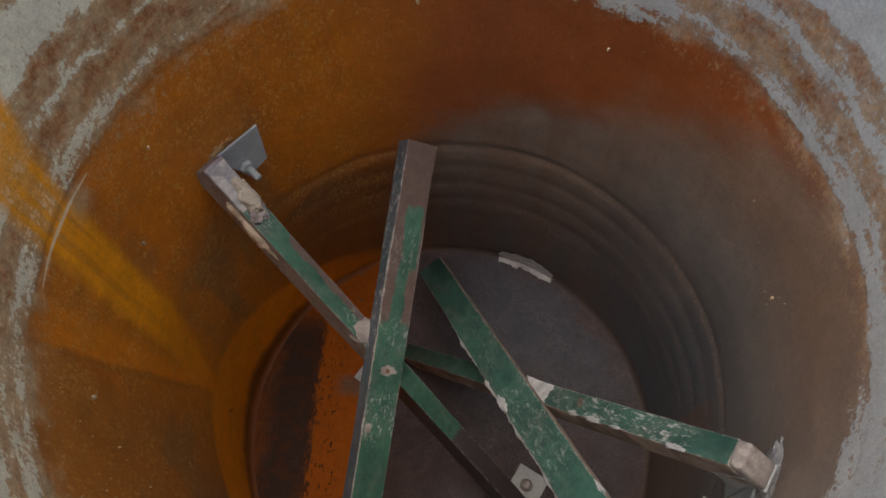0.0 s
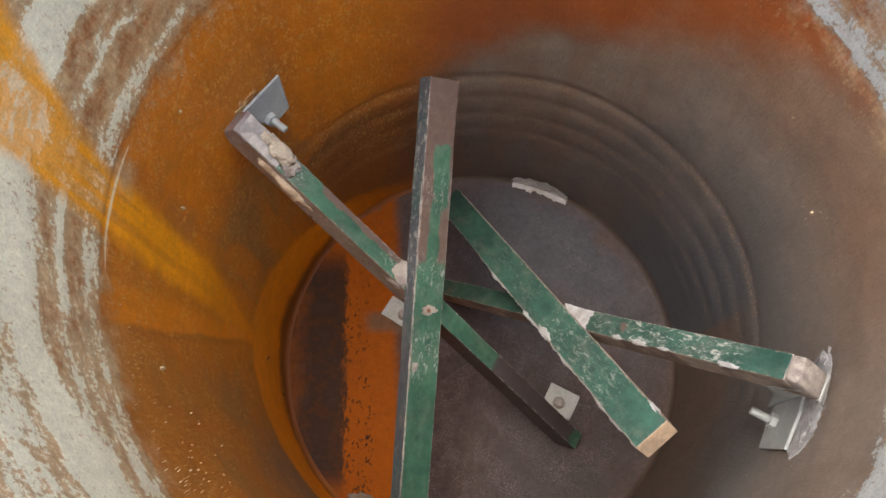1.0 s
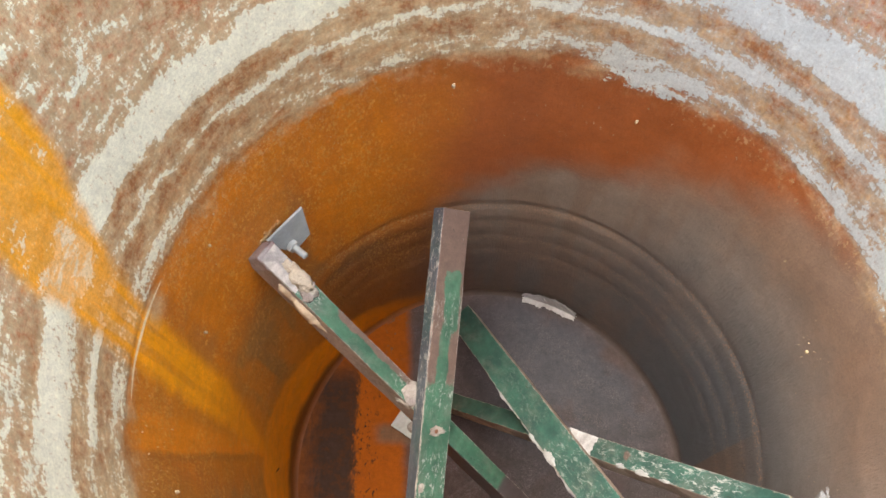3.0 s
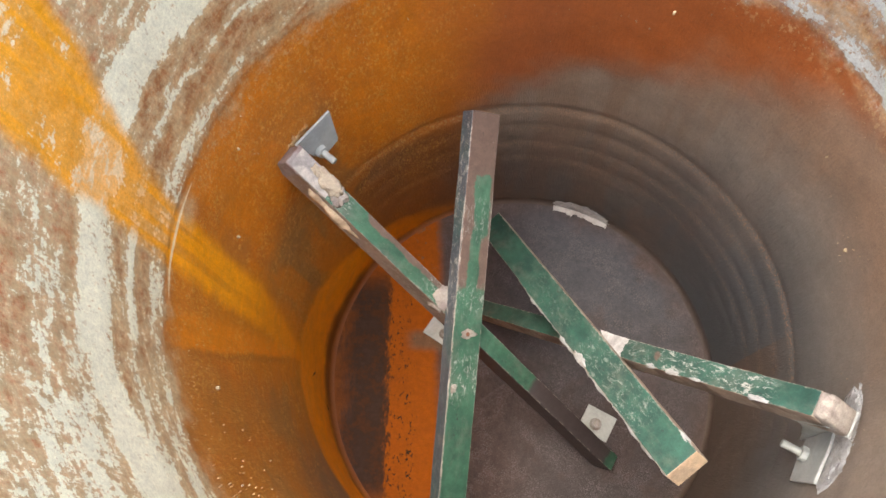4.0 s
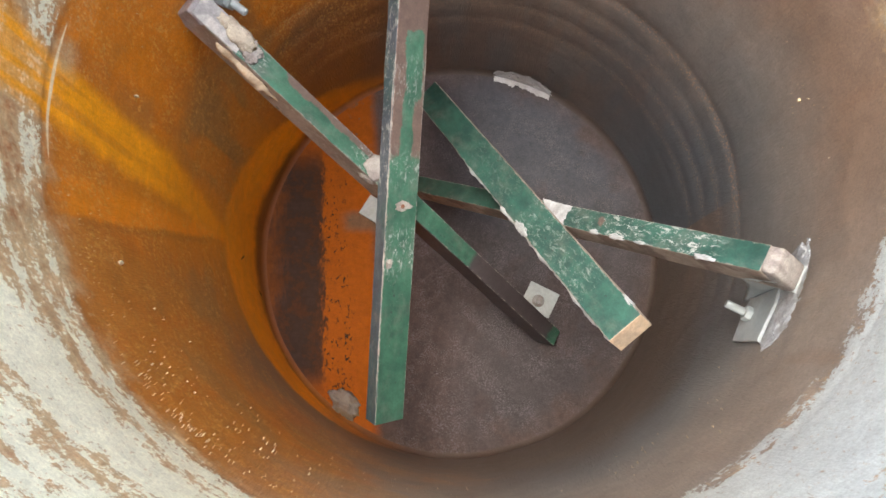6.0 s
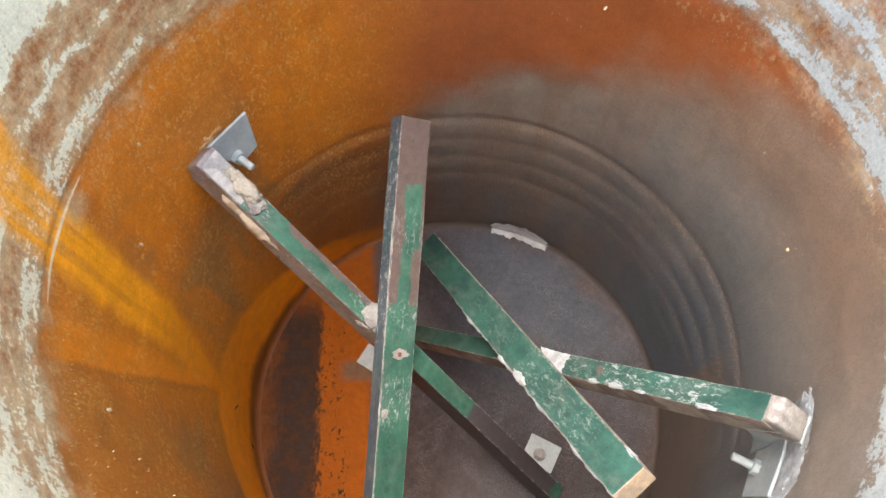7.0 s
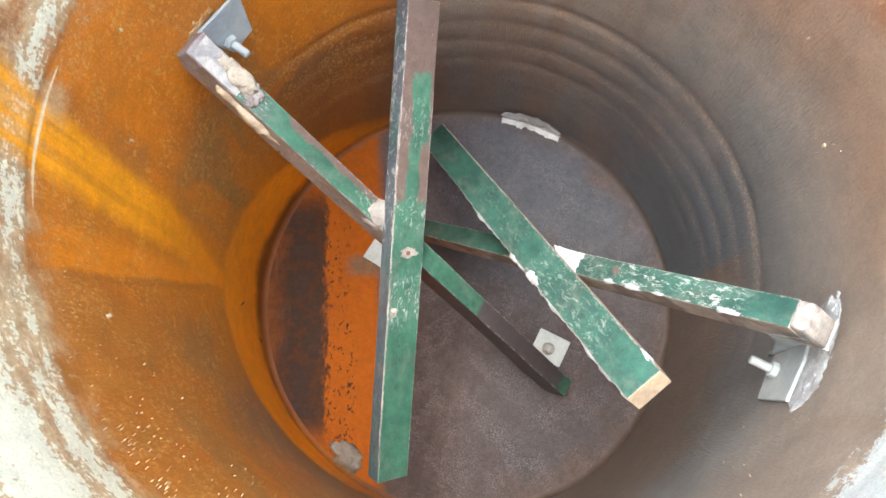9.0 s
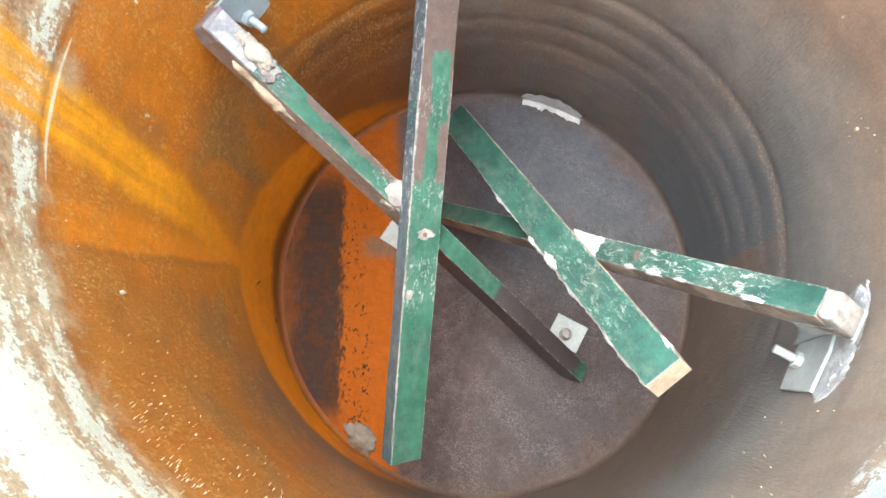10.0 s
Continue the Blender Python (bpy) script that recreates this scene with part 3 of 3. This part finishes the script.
def build_drum():
    drum = thing("steel_drum", "open rusty steel drum with worn white paint inside", "drum")
    curl = [(R + 0.0045 - 0.006 * math.cos(a), RIM + 0.006 * math.sin(a)) for a in np.linspace(0.2, math.pi * 1.5, 12)]
    outer = [(wall_radius(z) + 0.006, z) for z in np.linspace(RIM - 0.008, -0.02, 120)]
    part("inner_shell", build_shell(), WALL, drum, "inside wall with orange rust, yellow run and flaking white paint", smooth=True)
    part("outer_shell", lathe(outer, 160, 0.0022), OUTSIDE, drum, smooth=True)
    part("rolled_rim", lathe(curl, 160), OUTSIDE, drum, smooth=True)
    # bottom plate, gently bowed
    prof = [(0.0002, 0.0)]
    for r in np.linspace(0.01, R - 0.002, 60):
        z = 0.0003 * math.exp(-((r - (R - 0.012)) / 0.006) ** 2)
        prof.append((r, z))
    bm = lathe(prof, 160)
    for v in bm.verts:
        v.co.z += 0.0012 * noise.noise(Vector((v.co.x * 9, v.co.y * 9, 0)))
    part("bottom_plate", bm, FLOOR, drum, "dull grey steel bottom with an orange rusty puddle stain", smooth=True)
    part("foot_ring", lathe([(R + 0.002, -0.024), (R + 0.005, -0.02), (R + 0.005, -0.004), (R + 0.002, 0.0)], 160), OUTSIDE, drum, smooth=True)


build_ground()
build_drum()


# ---- the two braces ----
def bar_frame(p0, p1, roll):
    """The pose of a bar whose upper face runs from p0 to p1: x along it, y across, z out of that face."""
    p0, p1 = Vector(p0), Vector(p1)
    d = (p1 - p0).normalized()
    side = d.cross(Vector((0, 0, 1))).normalized()
    n = side.cross(d)
    u = side * math.cos(roll) + n * math.sin(roll)
    m = -side * math.sin(roll) + n * math.cos(roll)
    mat = Matrix((d, -u, m)).transposed().to_4x4()
    mat.translation = p0
    return mat, (p1 - p0).length


def bar_mesh(length, w, h, seed):
    """A sawn bar: slot 0 upper face, slot 1 lower side (-y), slot 2 ends and the rest."""
    bm = box(0, length, -w / 2, w / 2, -h, 0, 0.0011, max(8, int(length / 0.009)), 0.0006, seed)
    for f in bm.faces:
        n = f.normal
        f.material_index = 0 if n.z > 0.5 else 1 if abs(n.y) > 0.6 else 2
    return bm


A_POSE, A_LEN = bar_frame((-0.2217, 0.1345, 0.4566), (0.1310, -0.1277, 0.0299), 0.169)
B_POSE, B_LEN = bar_frame((-0.0428, 0.2313, 0.3843), (-0.0907, -0.2259, 0.1958), 0.663)
C_POSE, C_LEN = bar_frame((-0.0411, 0.2065, 0.1114), (0.1295, -0.1422, 0.4076), -0.384)
D_POSE, D_LEN = bar_frame((-0.0718, 0.1041, 0.0300), (0.2218, -0.0978, 0.4869), -0.135)
A_W, A_H, B_W, B_H, C_W, C_H, D_W, D_H = 0.0232, 0.0338, 0.0383, 0.0201, 0.0363, 0.0249, 0.0231, 0.0343

GREEN_A = bar_material("flaked_green_paint_a", LIGHT_GREEN, [], [(0.09, 0.27, 0.004, 0.02)], [(0.0, 0.058, 2.0), (0.19, 0.25, 0.8)], A_W / 2, (0.405, 0.590))
GREEN_B = bar_material("flaked_green_paint_b", LIGHT_GREEN, [(-0.05, 0.200)], [(0.072, 0.140, -0.005, 0.0155), (0.125, 0.205, -0.007, 0.007)], [(0.195, 0.225, 0.7), (0.275, 0.325, 1.0), (0.10, 0.14, 0.45)], B_W / 2)
GREEN_C = bar_material("flaked_green_paint_c", DEEP_GREEN, [], [], [(0.30, 0.43, 0.5), (0.16, 0.27, 0.2)], C_W / 2)
GREEN_D = bar_material("flaked_green_paint_d", DEEP_GREEN, [], [(0.392, 0.404, -0.003, 0.006)], [(0.32, 0.39, 0.6), (0.40, 0.535, 1.5)], D_W / 2)
# bare grey side; shading of its lower stretch is painted dark from 0.26 on
GREY_SIDE = bar_material("greyed_bare_side", ((0.36, 0.325, 0.295), (0.24, 0.21, 0.19)), [], [], [(0.0, 0.24, 0.5)], 1.0, (0.26, 0.70))
BLUE_SIDE = bar_material("worn_blue_side", ((0.046, 0.100, 0.112), (0.064, 0.084, 0.108)), [], [], [(0.0, 0.24, 0.75), (0.24, 0.5, 0.15)], 1.0)


def plate_mesh(outline, thick):
    """A flat plate cut to an outline, with slightly broken edges."""
    bm = bmesh.new()
    face = bm.faces.new([bm.verts.new((x, y, -thick / 2)) for x, y in outline])
    up = bmesh.ops.extrude_face_region(bm, geom=[face])
    bmesh.ops.translate(bm, verts=[v for v in up["geom"] if isinstance(v, bmesh.types.BMVert)], vec=(0, 0, thick))
    bmesh.ops.bevel(bm, geom=list(bm.edges), offset=0.0005, segments=1, affect="EDGES")
    return bm


def wall_bracket(parent, angle, z, outline, bolt_at):
    """A galvanised plate bolted flat to the drum wall, its bolt standing inward; x along the wall, y downward."""
    a = radians(angle)
    inward = Vector((-math.cos(a), -math.sin(a), 0))
    across = Vector((-math.sin(a), math.cos(a), 0))
    m = frame_of(Vector((math.cos(a), math.sin(a), 0)) * (R - 0.0040) + Vector((0, 0, z)), across, inward)
    plate = part("wall_bracket", plate_mesh(outline, 0.003), ZINC, parent, "galvanised steel plate bolted to the drum wall", m)
    bx, by, long = bolt_at
    part("bolt", threaded_rod(0.0040, 0, long), ZINC, plate, "threaded bolt end", pose(bx, by, 0.001), True)
    part("nut", hexagon(0.0075, 0.0016, 0.0075), ZINC, plate, "", pose(bx, by, 0.0, 0, 0, 12))
    return m


def floor_bracket(parent, corner, along, wide, tall, bolt_at):
    m = frame_of((*corner, 0.0045), (*along, 0), (0, 0, 1))
    plate = part("floor_bracket", box(0, wide, 0, tall, -0.0015, 0.0015, 0.0006), ZINC, parent, "galvanised plate bolted to the drum floor", m)
    bx, by = bolt_at
    washer = lathe([(0.0038, 0.0016), (0.0085, 0.0016), (0.0088, 0.0024), (0.0085, 0.0031), (0.0038, 0.0031)], 24)
    part("washer", washer, BOLT, plate, "", pose(bx, by, 0), True)
    part("bolt", hexagon(0.0056, 0.0025, 0.008), BOLT, plate, "hexagonal bolt head", pose(bx, by, 0, 0, 0, 20))
    return m


brace_left = thing("brace", "green brace bolted to wall and floor, long bar across it", "brace", "braces in the drum")
part("diagonal_bar", bar_mesh(A_LEN, A_W, A_H, 1), (GREEN_A, GREY_SIDE, PALE_SIDE), brace_left, "green bar with flaking paint and bare grey sides", A_POSE)
part("cross_bar", bar_mesh(B_LEN, B_W, B_H, 2), (GREEN_B, BLUE_SIDE, PALE_SIDE), brace_left, "long bar, half bare brown and half green", B_POSE)
brace_right = thing("brace", "green brace bolted to wall and floor, short bar across it", "brace", "braces in the drum")
part("diagonal_bar", bar_mesh(D_LEN, D_W, D_H, 3), (GREEN_D, PALE_SIDE, PALE_SIDE), brace_right, "green bar scuffed with white filler", D_POSE)
part("cross_bar", bar_mesh(C_LEN, C_W, C_H, 4), (GREEN_C, PALE_SIDE, PALE_END), brace_right, "green bar with a pale sawn end and white sealant edge", C_POSE)

# brackets
wall_bracket(brace_left, 141.0, 0.424, ((0.025, -0.031), (-0.025, -0.031), (-0.022, 0.026), (0.005, 0.030), (0.020, -0.008)), (0.004, 0.010, 0.023))
wall_bracket(brace_right, -28.5, 0.402, ((-0.0275, -0.027), (0.008, -0.030), (0.030, -0.024), (0.034, 0.040), (0.028, 0.033), (0.0225, 0.029), (0.0, 0.032), (-0.0235, 0.029)), (0.001, 0.012, 0.024))
floor_bracket(brace_left, (0.085, -0.076), (0.039, -0.021), 0.045, 0.038, (0.021, 0.016))
floor_bracket(brace_right, (-0.144, 0.065), (0.023, -0.015), 0.045, 0.032, (0.030, 0.016))

# bracket arms from the wall plates on to the bar ends
part("bracket_arm", box(-0.014, 0.036, -A_W / 2 + 0.0006, A_W / 2 - 0.0006, 0.0003, 0.0014, 0.0004, 8, 0.0005, 5), DULL_ZINC, brace_left, "galvanised arm screwed on the bar end", A_POSE)
part("bracket_arm", box(D_LEN - 0.016, D_LEN + 0.012, -D_W / 2, D_W / 2, -D_H - 0.003, -D_H - 0.0004, 0.0006, 6, 0.0006, 6), ZINC, brace_right, "galvanised arm under the bar end", D_POSE)


def lump(parent, m, spot, size, rough, seed, material=SEAL, label="", flat=True):
    return part("sealant", blob(*size, rough, seed, 4, flat), material, parent, label, m @ pose(*spot), True)


# sealant on the left brace
lump(brace_left, A_POSE, (0.030, 0.003, 0.0012), (0.019, 0.0092, 0.0040), 0.48, 3, CREAM, "cream crumbly lump of sealant")
lump(brace_left, A_POSE, (0.046, 0.001, 0.0010), (0.010, 0.0098, 0.0018), 0.5, 5, SEAL)
lump(brace_left, A_POSE, (0.012, 0.005, 0.0012), (0.008, 0.0055, 0.0020), 0.5, 6, CREAM)
part("end_cap", box(-0.018, 0.001, -A_W / 2 - 0.0006, A_W / 2 + 0.0006, -A_H, 0.0002, 0.0018, 7, 0.0022, 11), LILAC_SEAL, brace_left, "crusty grey sealant between bar end and wall", A_POSE)
lump(brace_left, A_POSE, (0.222, 0.0, 0.0), (0.015, 0.0118, 0.0032), 0.3, 17, SEAL, "pinkish white sealant at the joint")
lump(brace_left, A_POSE, (0.226, -A_W / 2, -0.010), (0.010, 0.0016, 0.008), 0.4, 18, SEAL, "", False)
part("sealant", bead([(0.020, -A_W / 2 + 0.0004, -0.010), (0.060, -A_W / 2, -0.013), (0.10, -A_W / 2 + 0.0004, -0.016)], 0.0034, 1.0, 4), CRUST_PALE, brace_left, "ragged sealant squeezed out along the side", A_POSE, True)
lump(brace_left, B_POSE, (0.312, -B_W / 2 + 0.006, 0.0), (0.0050, 0.0042, 0.0018), 0.4, 21, SEAL)
lump(brace_left, B_POSE, (0.250, 0.001, 0.0), (0.0045, 0.0095, 0.0004), 0.5, 23, SEAL, "worn patch of filler over a screw")
part("screw", hexagon(0.0026, 0.0, 0.0012, 0.0003), RUSTY, brace_left, "rusty screw head", B_POSE @ pose(0.250, 0.0, 0.0004))
part("sealant", bead([(0.10, -B_W / 2 - 0.0002, -0.0012), (0.30, -B_W / 2, -0.0010), (0.475, -B_W / 2, -0.0010)], 0.00055, 0.9, 9), SEAL, brace_left, "thin pale edge", B_POSE, True)

# sealant on the right brace
def wedge_mesh():
    """Filler drawn to a point in the corner of the two bars, thick at the joint and thin at its tips."""
    bm = bmesh.new()
    grid = {}
    for i in range(29):
        for k in range(13):
            u, v = i / 28, k / 12
            reach = 0.020 + 0.022 * (1 - v) ** 1.4 + 0.005 * noise.noise(Vector((v * 7, 2, 0)))
            x = 0.314 + 0.018 * v + (u - 0.12) * reach
            y = D_W / 2 - 0.0005 - v * (D_W - 0.001) + 0.0006 * noise.noise(Vector((u * 8, v * 8, 4)))
            z = 0.0004 + 0.0075 * (1 - u) ** 2.2 * (0.5 + 0.5 * (1 - v)) + 0.0008 * noise.noise(Vector((u * 11, v * 9, 1))) * (1 - u)
            grid[i, k] = bm.verts.new((x, y, z))
    for i in range(28):
        for k in range(12):
            bm.faces.new((grid[i, k], grid[i + 1, k], grid[i + 1, k + 1], grid[i, k + 1]))
    return bm


part("sealant", wedge_mesh(), SEAL_BLUE, brace_right, "wedge of white filler in the corner of the bars", D_POSE, True)
lump(brace_right, D_POSE, (0.335, D_W / 2 - 0.001, -0.004), (0.022, 0.0012, 0.004), 0.4, 32, SEAL_BLUE, "", False)
part("end_cap", box(D_LEN - 0.001, D_LEN + 0.012, -D_W / 2 - 0.0004, D_W / 2 + 0.0004, -D_H - 0.001, 0.0006, 0.0035, 9, 0.0024, 7), SEAL, brace_right, "cream sealant capping the bar end", D_POSE, True)


def neck_mesh():
    """A bent sheet that runs from under the bar end on to the edge of the wall plate."""
    bm = bmesh.new()
    inner = [D_POSE @ Vector((D_LEN - 0.034 + 0.044 * k / 8, -D_W / 2 - 0.0016, -D_H * (0.80 - 0.45 * k / 8))) for k in range(9)]
    outer = []
    for k in range(9):
        a, z = radians(-25.0 + 1.0 * k / 8), 0.366 + 0.062 * k / 8
        outer.append(Vector(((R - 0.006) * math.cos(a), (R - 0.006) * math.sin(a), z)))
    layers = []
    for lift in (0.0, 0.0022):
        rows = []
        for i in range(11):
            t = i / 10
            row = []
            for k in range(9):
                p = inner[k].lerp(outer[k], t)
                pull = (1 - k / 8) * math.sin(math.pi * t) * 0.010
                p += Vector((0.35, 0.3, 0.75)) * pull + Vector((-0.8, 0.3, 0.0)) * lift
                p += Vector((1, 1, 1)) * 0.0008 * noise.noise(p * 90)
                row.append(bm.verts.new(p))
            rows.append(row)
        layers.append(rows)
    for rows in layers:
        for i in range(10):
            for k in range(8):
                bm.faces.new((rows[i][k], rows[i][k + 1], rows[i + 1][k + 1], rows[i + 1][k]))
    low, high = layers
    for i in range(10):
        for k in (0, 8):
            bm.faces.new((low[i][k], low[i + 1][k], high[i + 1][k], high[i][k]))
    for k in range(8):
        for i in (0, 10):
            bm.faces.new((low[i][k], low[i][k + 1], high[i][k + 1], high[i][k]))
    return bm


part("bracket_neck", neck_mesh(), ZINC, brace_right, "whitened metal neck down to the plate", None, True)
for k, (x, r) in enumerate(((0.395, 0.0030), (0.425, 0.0036), (0.455, 0.0026), (0.525, 0.0040))):
    lump(brace_right, D_POSE, (x, -D_W / 2 + 0.0015, -0.001), (r * 2.6, r * 0.7, r * 0.6), 0.6, 40 + k, SEAL_BLUE)
part("sealant", bead([(0.14, -C_W / 2, -0.004), (0.24, -C_W / 2, -0.003), (0.35, -C_W / 2 - 0.0004, -0.004), (C_LEN - 0.003, -C_W / 2, -0.005)], 0.0017, 1.1, 6), SEAL_BLUE, brace_right, "ragged white bead along the edge", C_POSE, True)
lump(brace_right, C_POSE, (0.315, -C_W / 2 + 0.003, -0.001), (0.013, 0.0045, 0.0022), 0.6, 51, SEAL_BLUE)
lump(brace_right, C_POSE, (C_LEN - 0.020, C_W / 2 - 0.001, -0.002), (0.009, 0.0024, 0.0026), 0.6, 52, SEAL_BLUE)


def on_wall(angle, z, depth=0.0):
    a = radians(angle)
    r = wall_radius(z, a) - depth
    return Vector((r * math.cos(a), r * math.sin(a), z))


def wall_patch(a0, a1, z0, z1, seed, thick, ragged, steps=(44, 16)):
    """A thin crust on the wall with a torn outline."""
    bm = bmesh.new()
    grid = {}
    nu, nv = steps
    for i in range(nu + 1):
        for k in range(nv + 1):
            u, v = i / nu, k / nv
            e = ragged * (noise.noise(Vector((u * 9, seed, v * 2))) + 0.6 * noise.noise(Vector((u * 25, seed, v * 6))))
            f = ragged * noise.noise(Vector((seed, u * 3, v * 9)))
            ends = min(1.0, 1.25 * math.sin(math.pi * u) ** 0.6 + 0.1) if 0 < u < 1 else 0.1
            z = (z0 + z1) / 2 + (v - 0.5) * (z1 - z0) * ends + e * (z1 - z0)
            a = a0 + (a1 - a0) * (u + f * 0.25)
            dome = math.sin(math.pi * v) ** 0.5 * math.sin(math.pi * u) ** 0.5
            lift = thick * dome * (1 + 0.7 * noise.noise(Vector((u * 12, v * 8, seed)))) + 0.0004
            grid[i, k] = bm.verts.new(on_wall(a, max(z, 0.002), lift))
    for i in range(nu):
        for k in range(nv):
            bm.faces.new((grid[i, k], grid[i + 1, k], grid[i + 1, k + 1], grid[i, k + 1]))
    return bm


def smear(points, count, size, thick, seed):
    """Filler dabbed on the wall along a line of (angle, height): many small flattened dabs grown together."""
    rng = random.Random(seed)
    bm = bmesh.new()
    for _ in range(count):
        t = rng.random() * (len(points) - 1)
        k = min(int(t), len(points) - 2)
        f = t - k
        a = points[k][0] * (1 - f) + points[k + 1][0] * f + rng.gauss(0, 1.0)
        z = points[k][1] * (1 - f) + points[k + 1][1] * f + rng.gauss(0, size * 0.45)
        c = on_wall(a, z, -0.0006)
        m = frame_of(c, (-math.sin(radians(a)), math.cos(radians(a)), rng.uniform(-2.5, 2.5)), (-c.x, -c.y, 0))
        dab = blob(size * rng.uniform(0.4, 1.0), size * rng.uniform(0.25, 0.7), thick * rng.uniform(0.6, 1.3), 0.45, rng.uniform(0, 50), 2)
        dab.transform(m)
        me = bpy.data.meshes.new("dab")
        dab.to_mesh(me)
        dab.free()
        bm.from_mesh(me)
        bpy.data.meshes.remove(me)
    return bm


part("sealant", wall_patch(-36, -16, 0.421, 0.462, 12, 0.0016, 0.16, (90, 16)), SEAL_BLUE, brace_right, "crescent of white filler spread on the wall behind the plate", None, True)
part("sealant", smear([(-33, 0.446), (-27, 0.458), (-21, 0.458), (-17, 0.452)], 120, 0.0050, 0.0010, 5), SEAL_BLUE, brace_right, "", None, True)
part("sealant", smear([(154, 0.418), (151, 0.440), (146, 0.455), (142, 0.458)], 110, 0.0042, 0.0010, 8), CRUST, brace_left, "cream crust round the plate", None, True)
part("sealant", smear([(157, 0.425), (152, 0.405)], 30, 0.0035, 0.0008, 9), CRUST, brace_left, "", None, True)


# ---- loose things in the drum ----
def build_film():
    """Crumpled film that lies on the floor's edge and turns up against the wall."""
    bm = bmesh.new()
    grid = {}
    for i in range(57):
        for k in range(17):
            u, v = i / 56, k / 16
            ragged = 0.0065 * noise.noise(Vector((u * 8, 3, v * 2))) + 0.003 * noise.noise(Vector((u * 27, 5, v * 4)))
            along = -0.011 + 0.040 * v * (0.55 + 0.45 * math.sin(math.pi * u) ** 0.5) + ragged
            a = radians(58.5 + 18.5 * u + 1.2 * noise.noise(Vector((v * 5, 8, 0))))
            lift = 0.0012 + 0.0022 * (0.5 + noise.noise(Vector((u * 13, v * 7, 2)))) * math.sin(math.pi * v)
            bend = min(1.0, max(0.0, (along + 0.006) / 0.012))
            r = R - 0.004 + min(along, 0.0) * 0.9 - lift * bend
            grid[i, k] = bm.verts.new((r * math.cos(a), r * math.sin(a), 0.0022 + max(along, 0.0) + lift * (1 - bend)))
    for i in range(56):
        for k in range(16):
            bm.faces.new((grid[i, k], grid[i + 1, k], grid[i + 1, k + 1], grid[i, k + 1]))
    ob = new("torn_film", mesh_of("torn_film", bm, SILVER, True))
    tagged(ob, "torn pale film stuck where wall meets floor", "film")


def build_crumb():
    bm = blob(0.022, 0.015, 0.010, 0.5, 61, 4, True)
    ob = new("mortar_crumb", mesh_of("mortar_crumb", bm, CRUMB, True))
    ob.matrix_basis = pose(-0.166, -0.207, 0.0008, 0, 0, -55)
    tagged(ob, "grey crumb of mortar on the drum floor", "crumb")


def build_twig(angle, z, long, lean, seed):
    a = on_wall(angle, z + long / 2, 0.0016)
    b = on_wall(angle + lean, z, 0.0022)
    c = on_wall(angle + lean * 1.4, z - long / 2, 0.0012)
    ob = new("twig", mesh_of("twig", bead([a, b, c], 0.0008, 0.3, seed), THREAD, True))
    tagged(ob, "tiny black twig stuck to the wet rust", "twig", "twigs on the wall")


def build_flecks():
    """Chalk flecks splashed on the wall below the painted belt."""
    rng = random.Random(7)
    verts, faces = [], []

    def fleck(a, z, size, tall):
        base = len(verts)
        p = on_wall(a, z, 0.0)
        inward = Vector((-p.x, -p.y, 0)).normalized()
        across = Vector((-inward.y, inward.x, 0))
        ring = [size * rng.uniform(0.55, 1.25) for _ in range(7)]
        for k in range(7):
            t = k * math.tau / 7
            verts.append(p + across * ring[k] * math.cos(t) + Vector((0, 0, ring[k] * tall * math.sin(t))) - inward * 0.0012)
        for k in range(7):
            t = k * math.tau / 7
            verts.append(p + across * ring[k] * 0.7 * math.cos(t) + Vector((0, 0, ring[k] * 0.7 * tall * math.sin(t))) + inward * (0.0012 + size * 0.5))
        for k in range(7):
            faces.append((base + k, base + (k + 1) % 7, base + 7 + (k + 1) % 7, base + 7 + k))
        faces.append(tuple(base + 7 + k for k in range(7)))

    groups = ((9, 0.455, 5, 0.030, 26, 1.0), (24, 0.49, 10, 0.05, 40, 0.7), (-148, 0.50, 8, 0.045, 40, 1.2), (-128, 0.44, 13, 0.06, 70, 1.0),
              (-100, 0.38, 18, 0.07, 60, 0.8), (-62, 0.42, 22, 0.07, 60, 0.8), (-20, 0.46, 14, 0.05, 30, 0.6), (75, 0.48, 25, 0.05, 45, 0.6),
              (120, 0.50, 18, 0.04, 50, 0.6), (152, 0.52, 12, 0.05, 45, 0.6), (-165, 0.54, 10, 0.03, 60, 0.6), (-135, 0.55, 20, 0.02, 160, 0.6), (30, 0.55, 25, 0.025, 120, 0.6))
    for a, z, da, dz, count, size in groups:
        for _ in range(int(count * 0.62)):
            fleck(rng.gauss(a, da * 0.6), min(0.58, rng.gauss(z, dz * 0.6)), size * 0.44 * rng.uniform(0.0004, 0.0013) * (1.6 if rng.random() < 0.06 else 1), rng.uniform(0.8, 1.5))
    for a, z, size in ((24.4, 0.495, 0.0021), (8.8, 0.453, 0.0020), (168.2, 0.463, 0.0020), (156.3, 0.536, 0.0016), (-162.0, 0.495, 0.0024), (62.7, 0.521, 0.0018), (99.3, 0.542, 0.0020)):
        fleck(a, z, size, 1.3)
    me = bpy.data.meshes.new("chalk_flecks")
    me.from_pydata(verts, [], faces)
    me.materials.append(FLAKE)
    tagged(new("chalk_flecks", me), "small cream chalk flecks splashed over the rusty wall", "flecks", kind="stuff")


build_film()
build_crumb()
build_twig(-176.0, 0.106, 0.020, -1.2, 2)
build_twig(-170.0, 0.030, 0.012, 1.0, 3)
build_flecks()
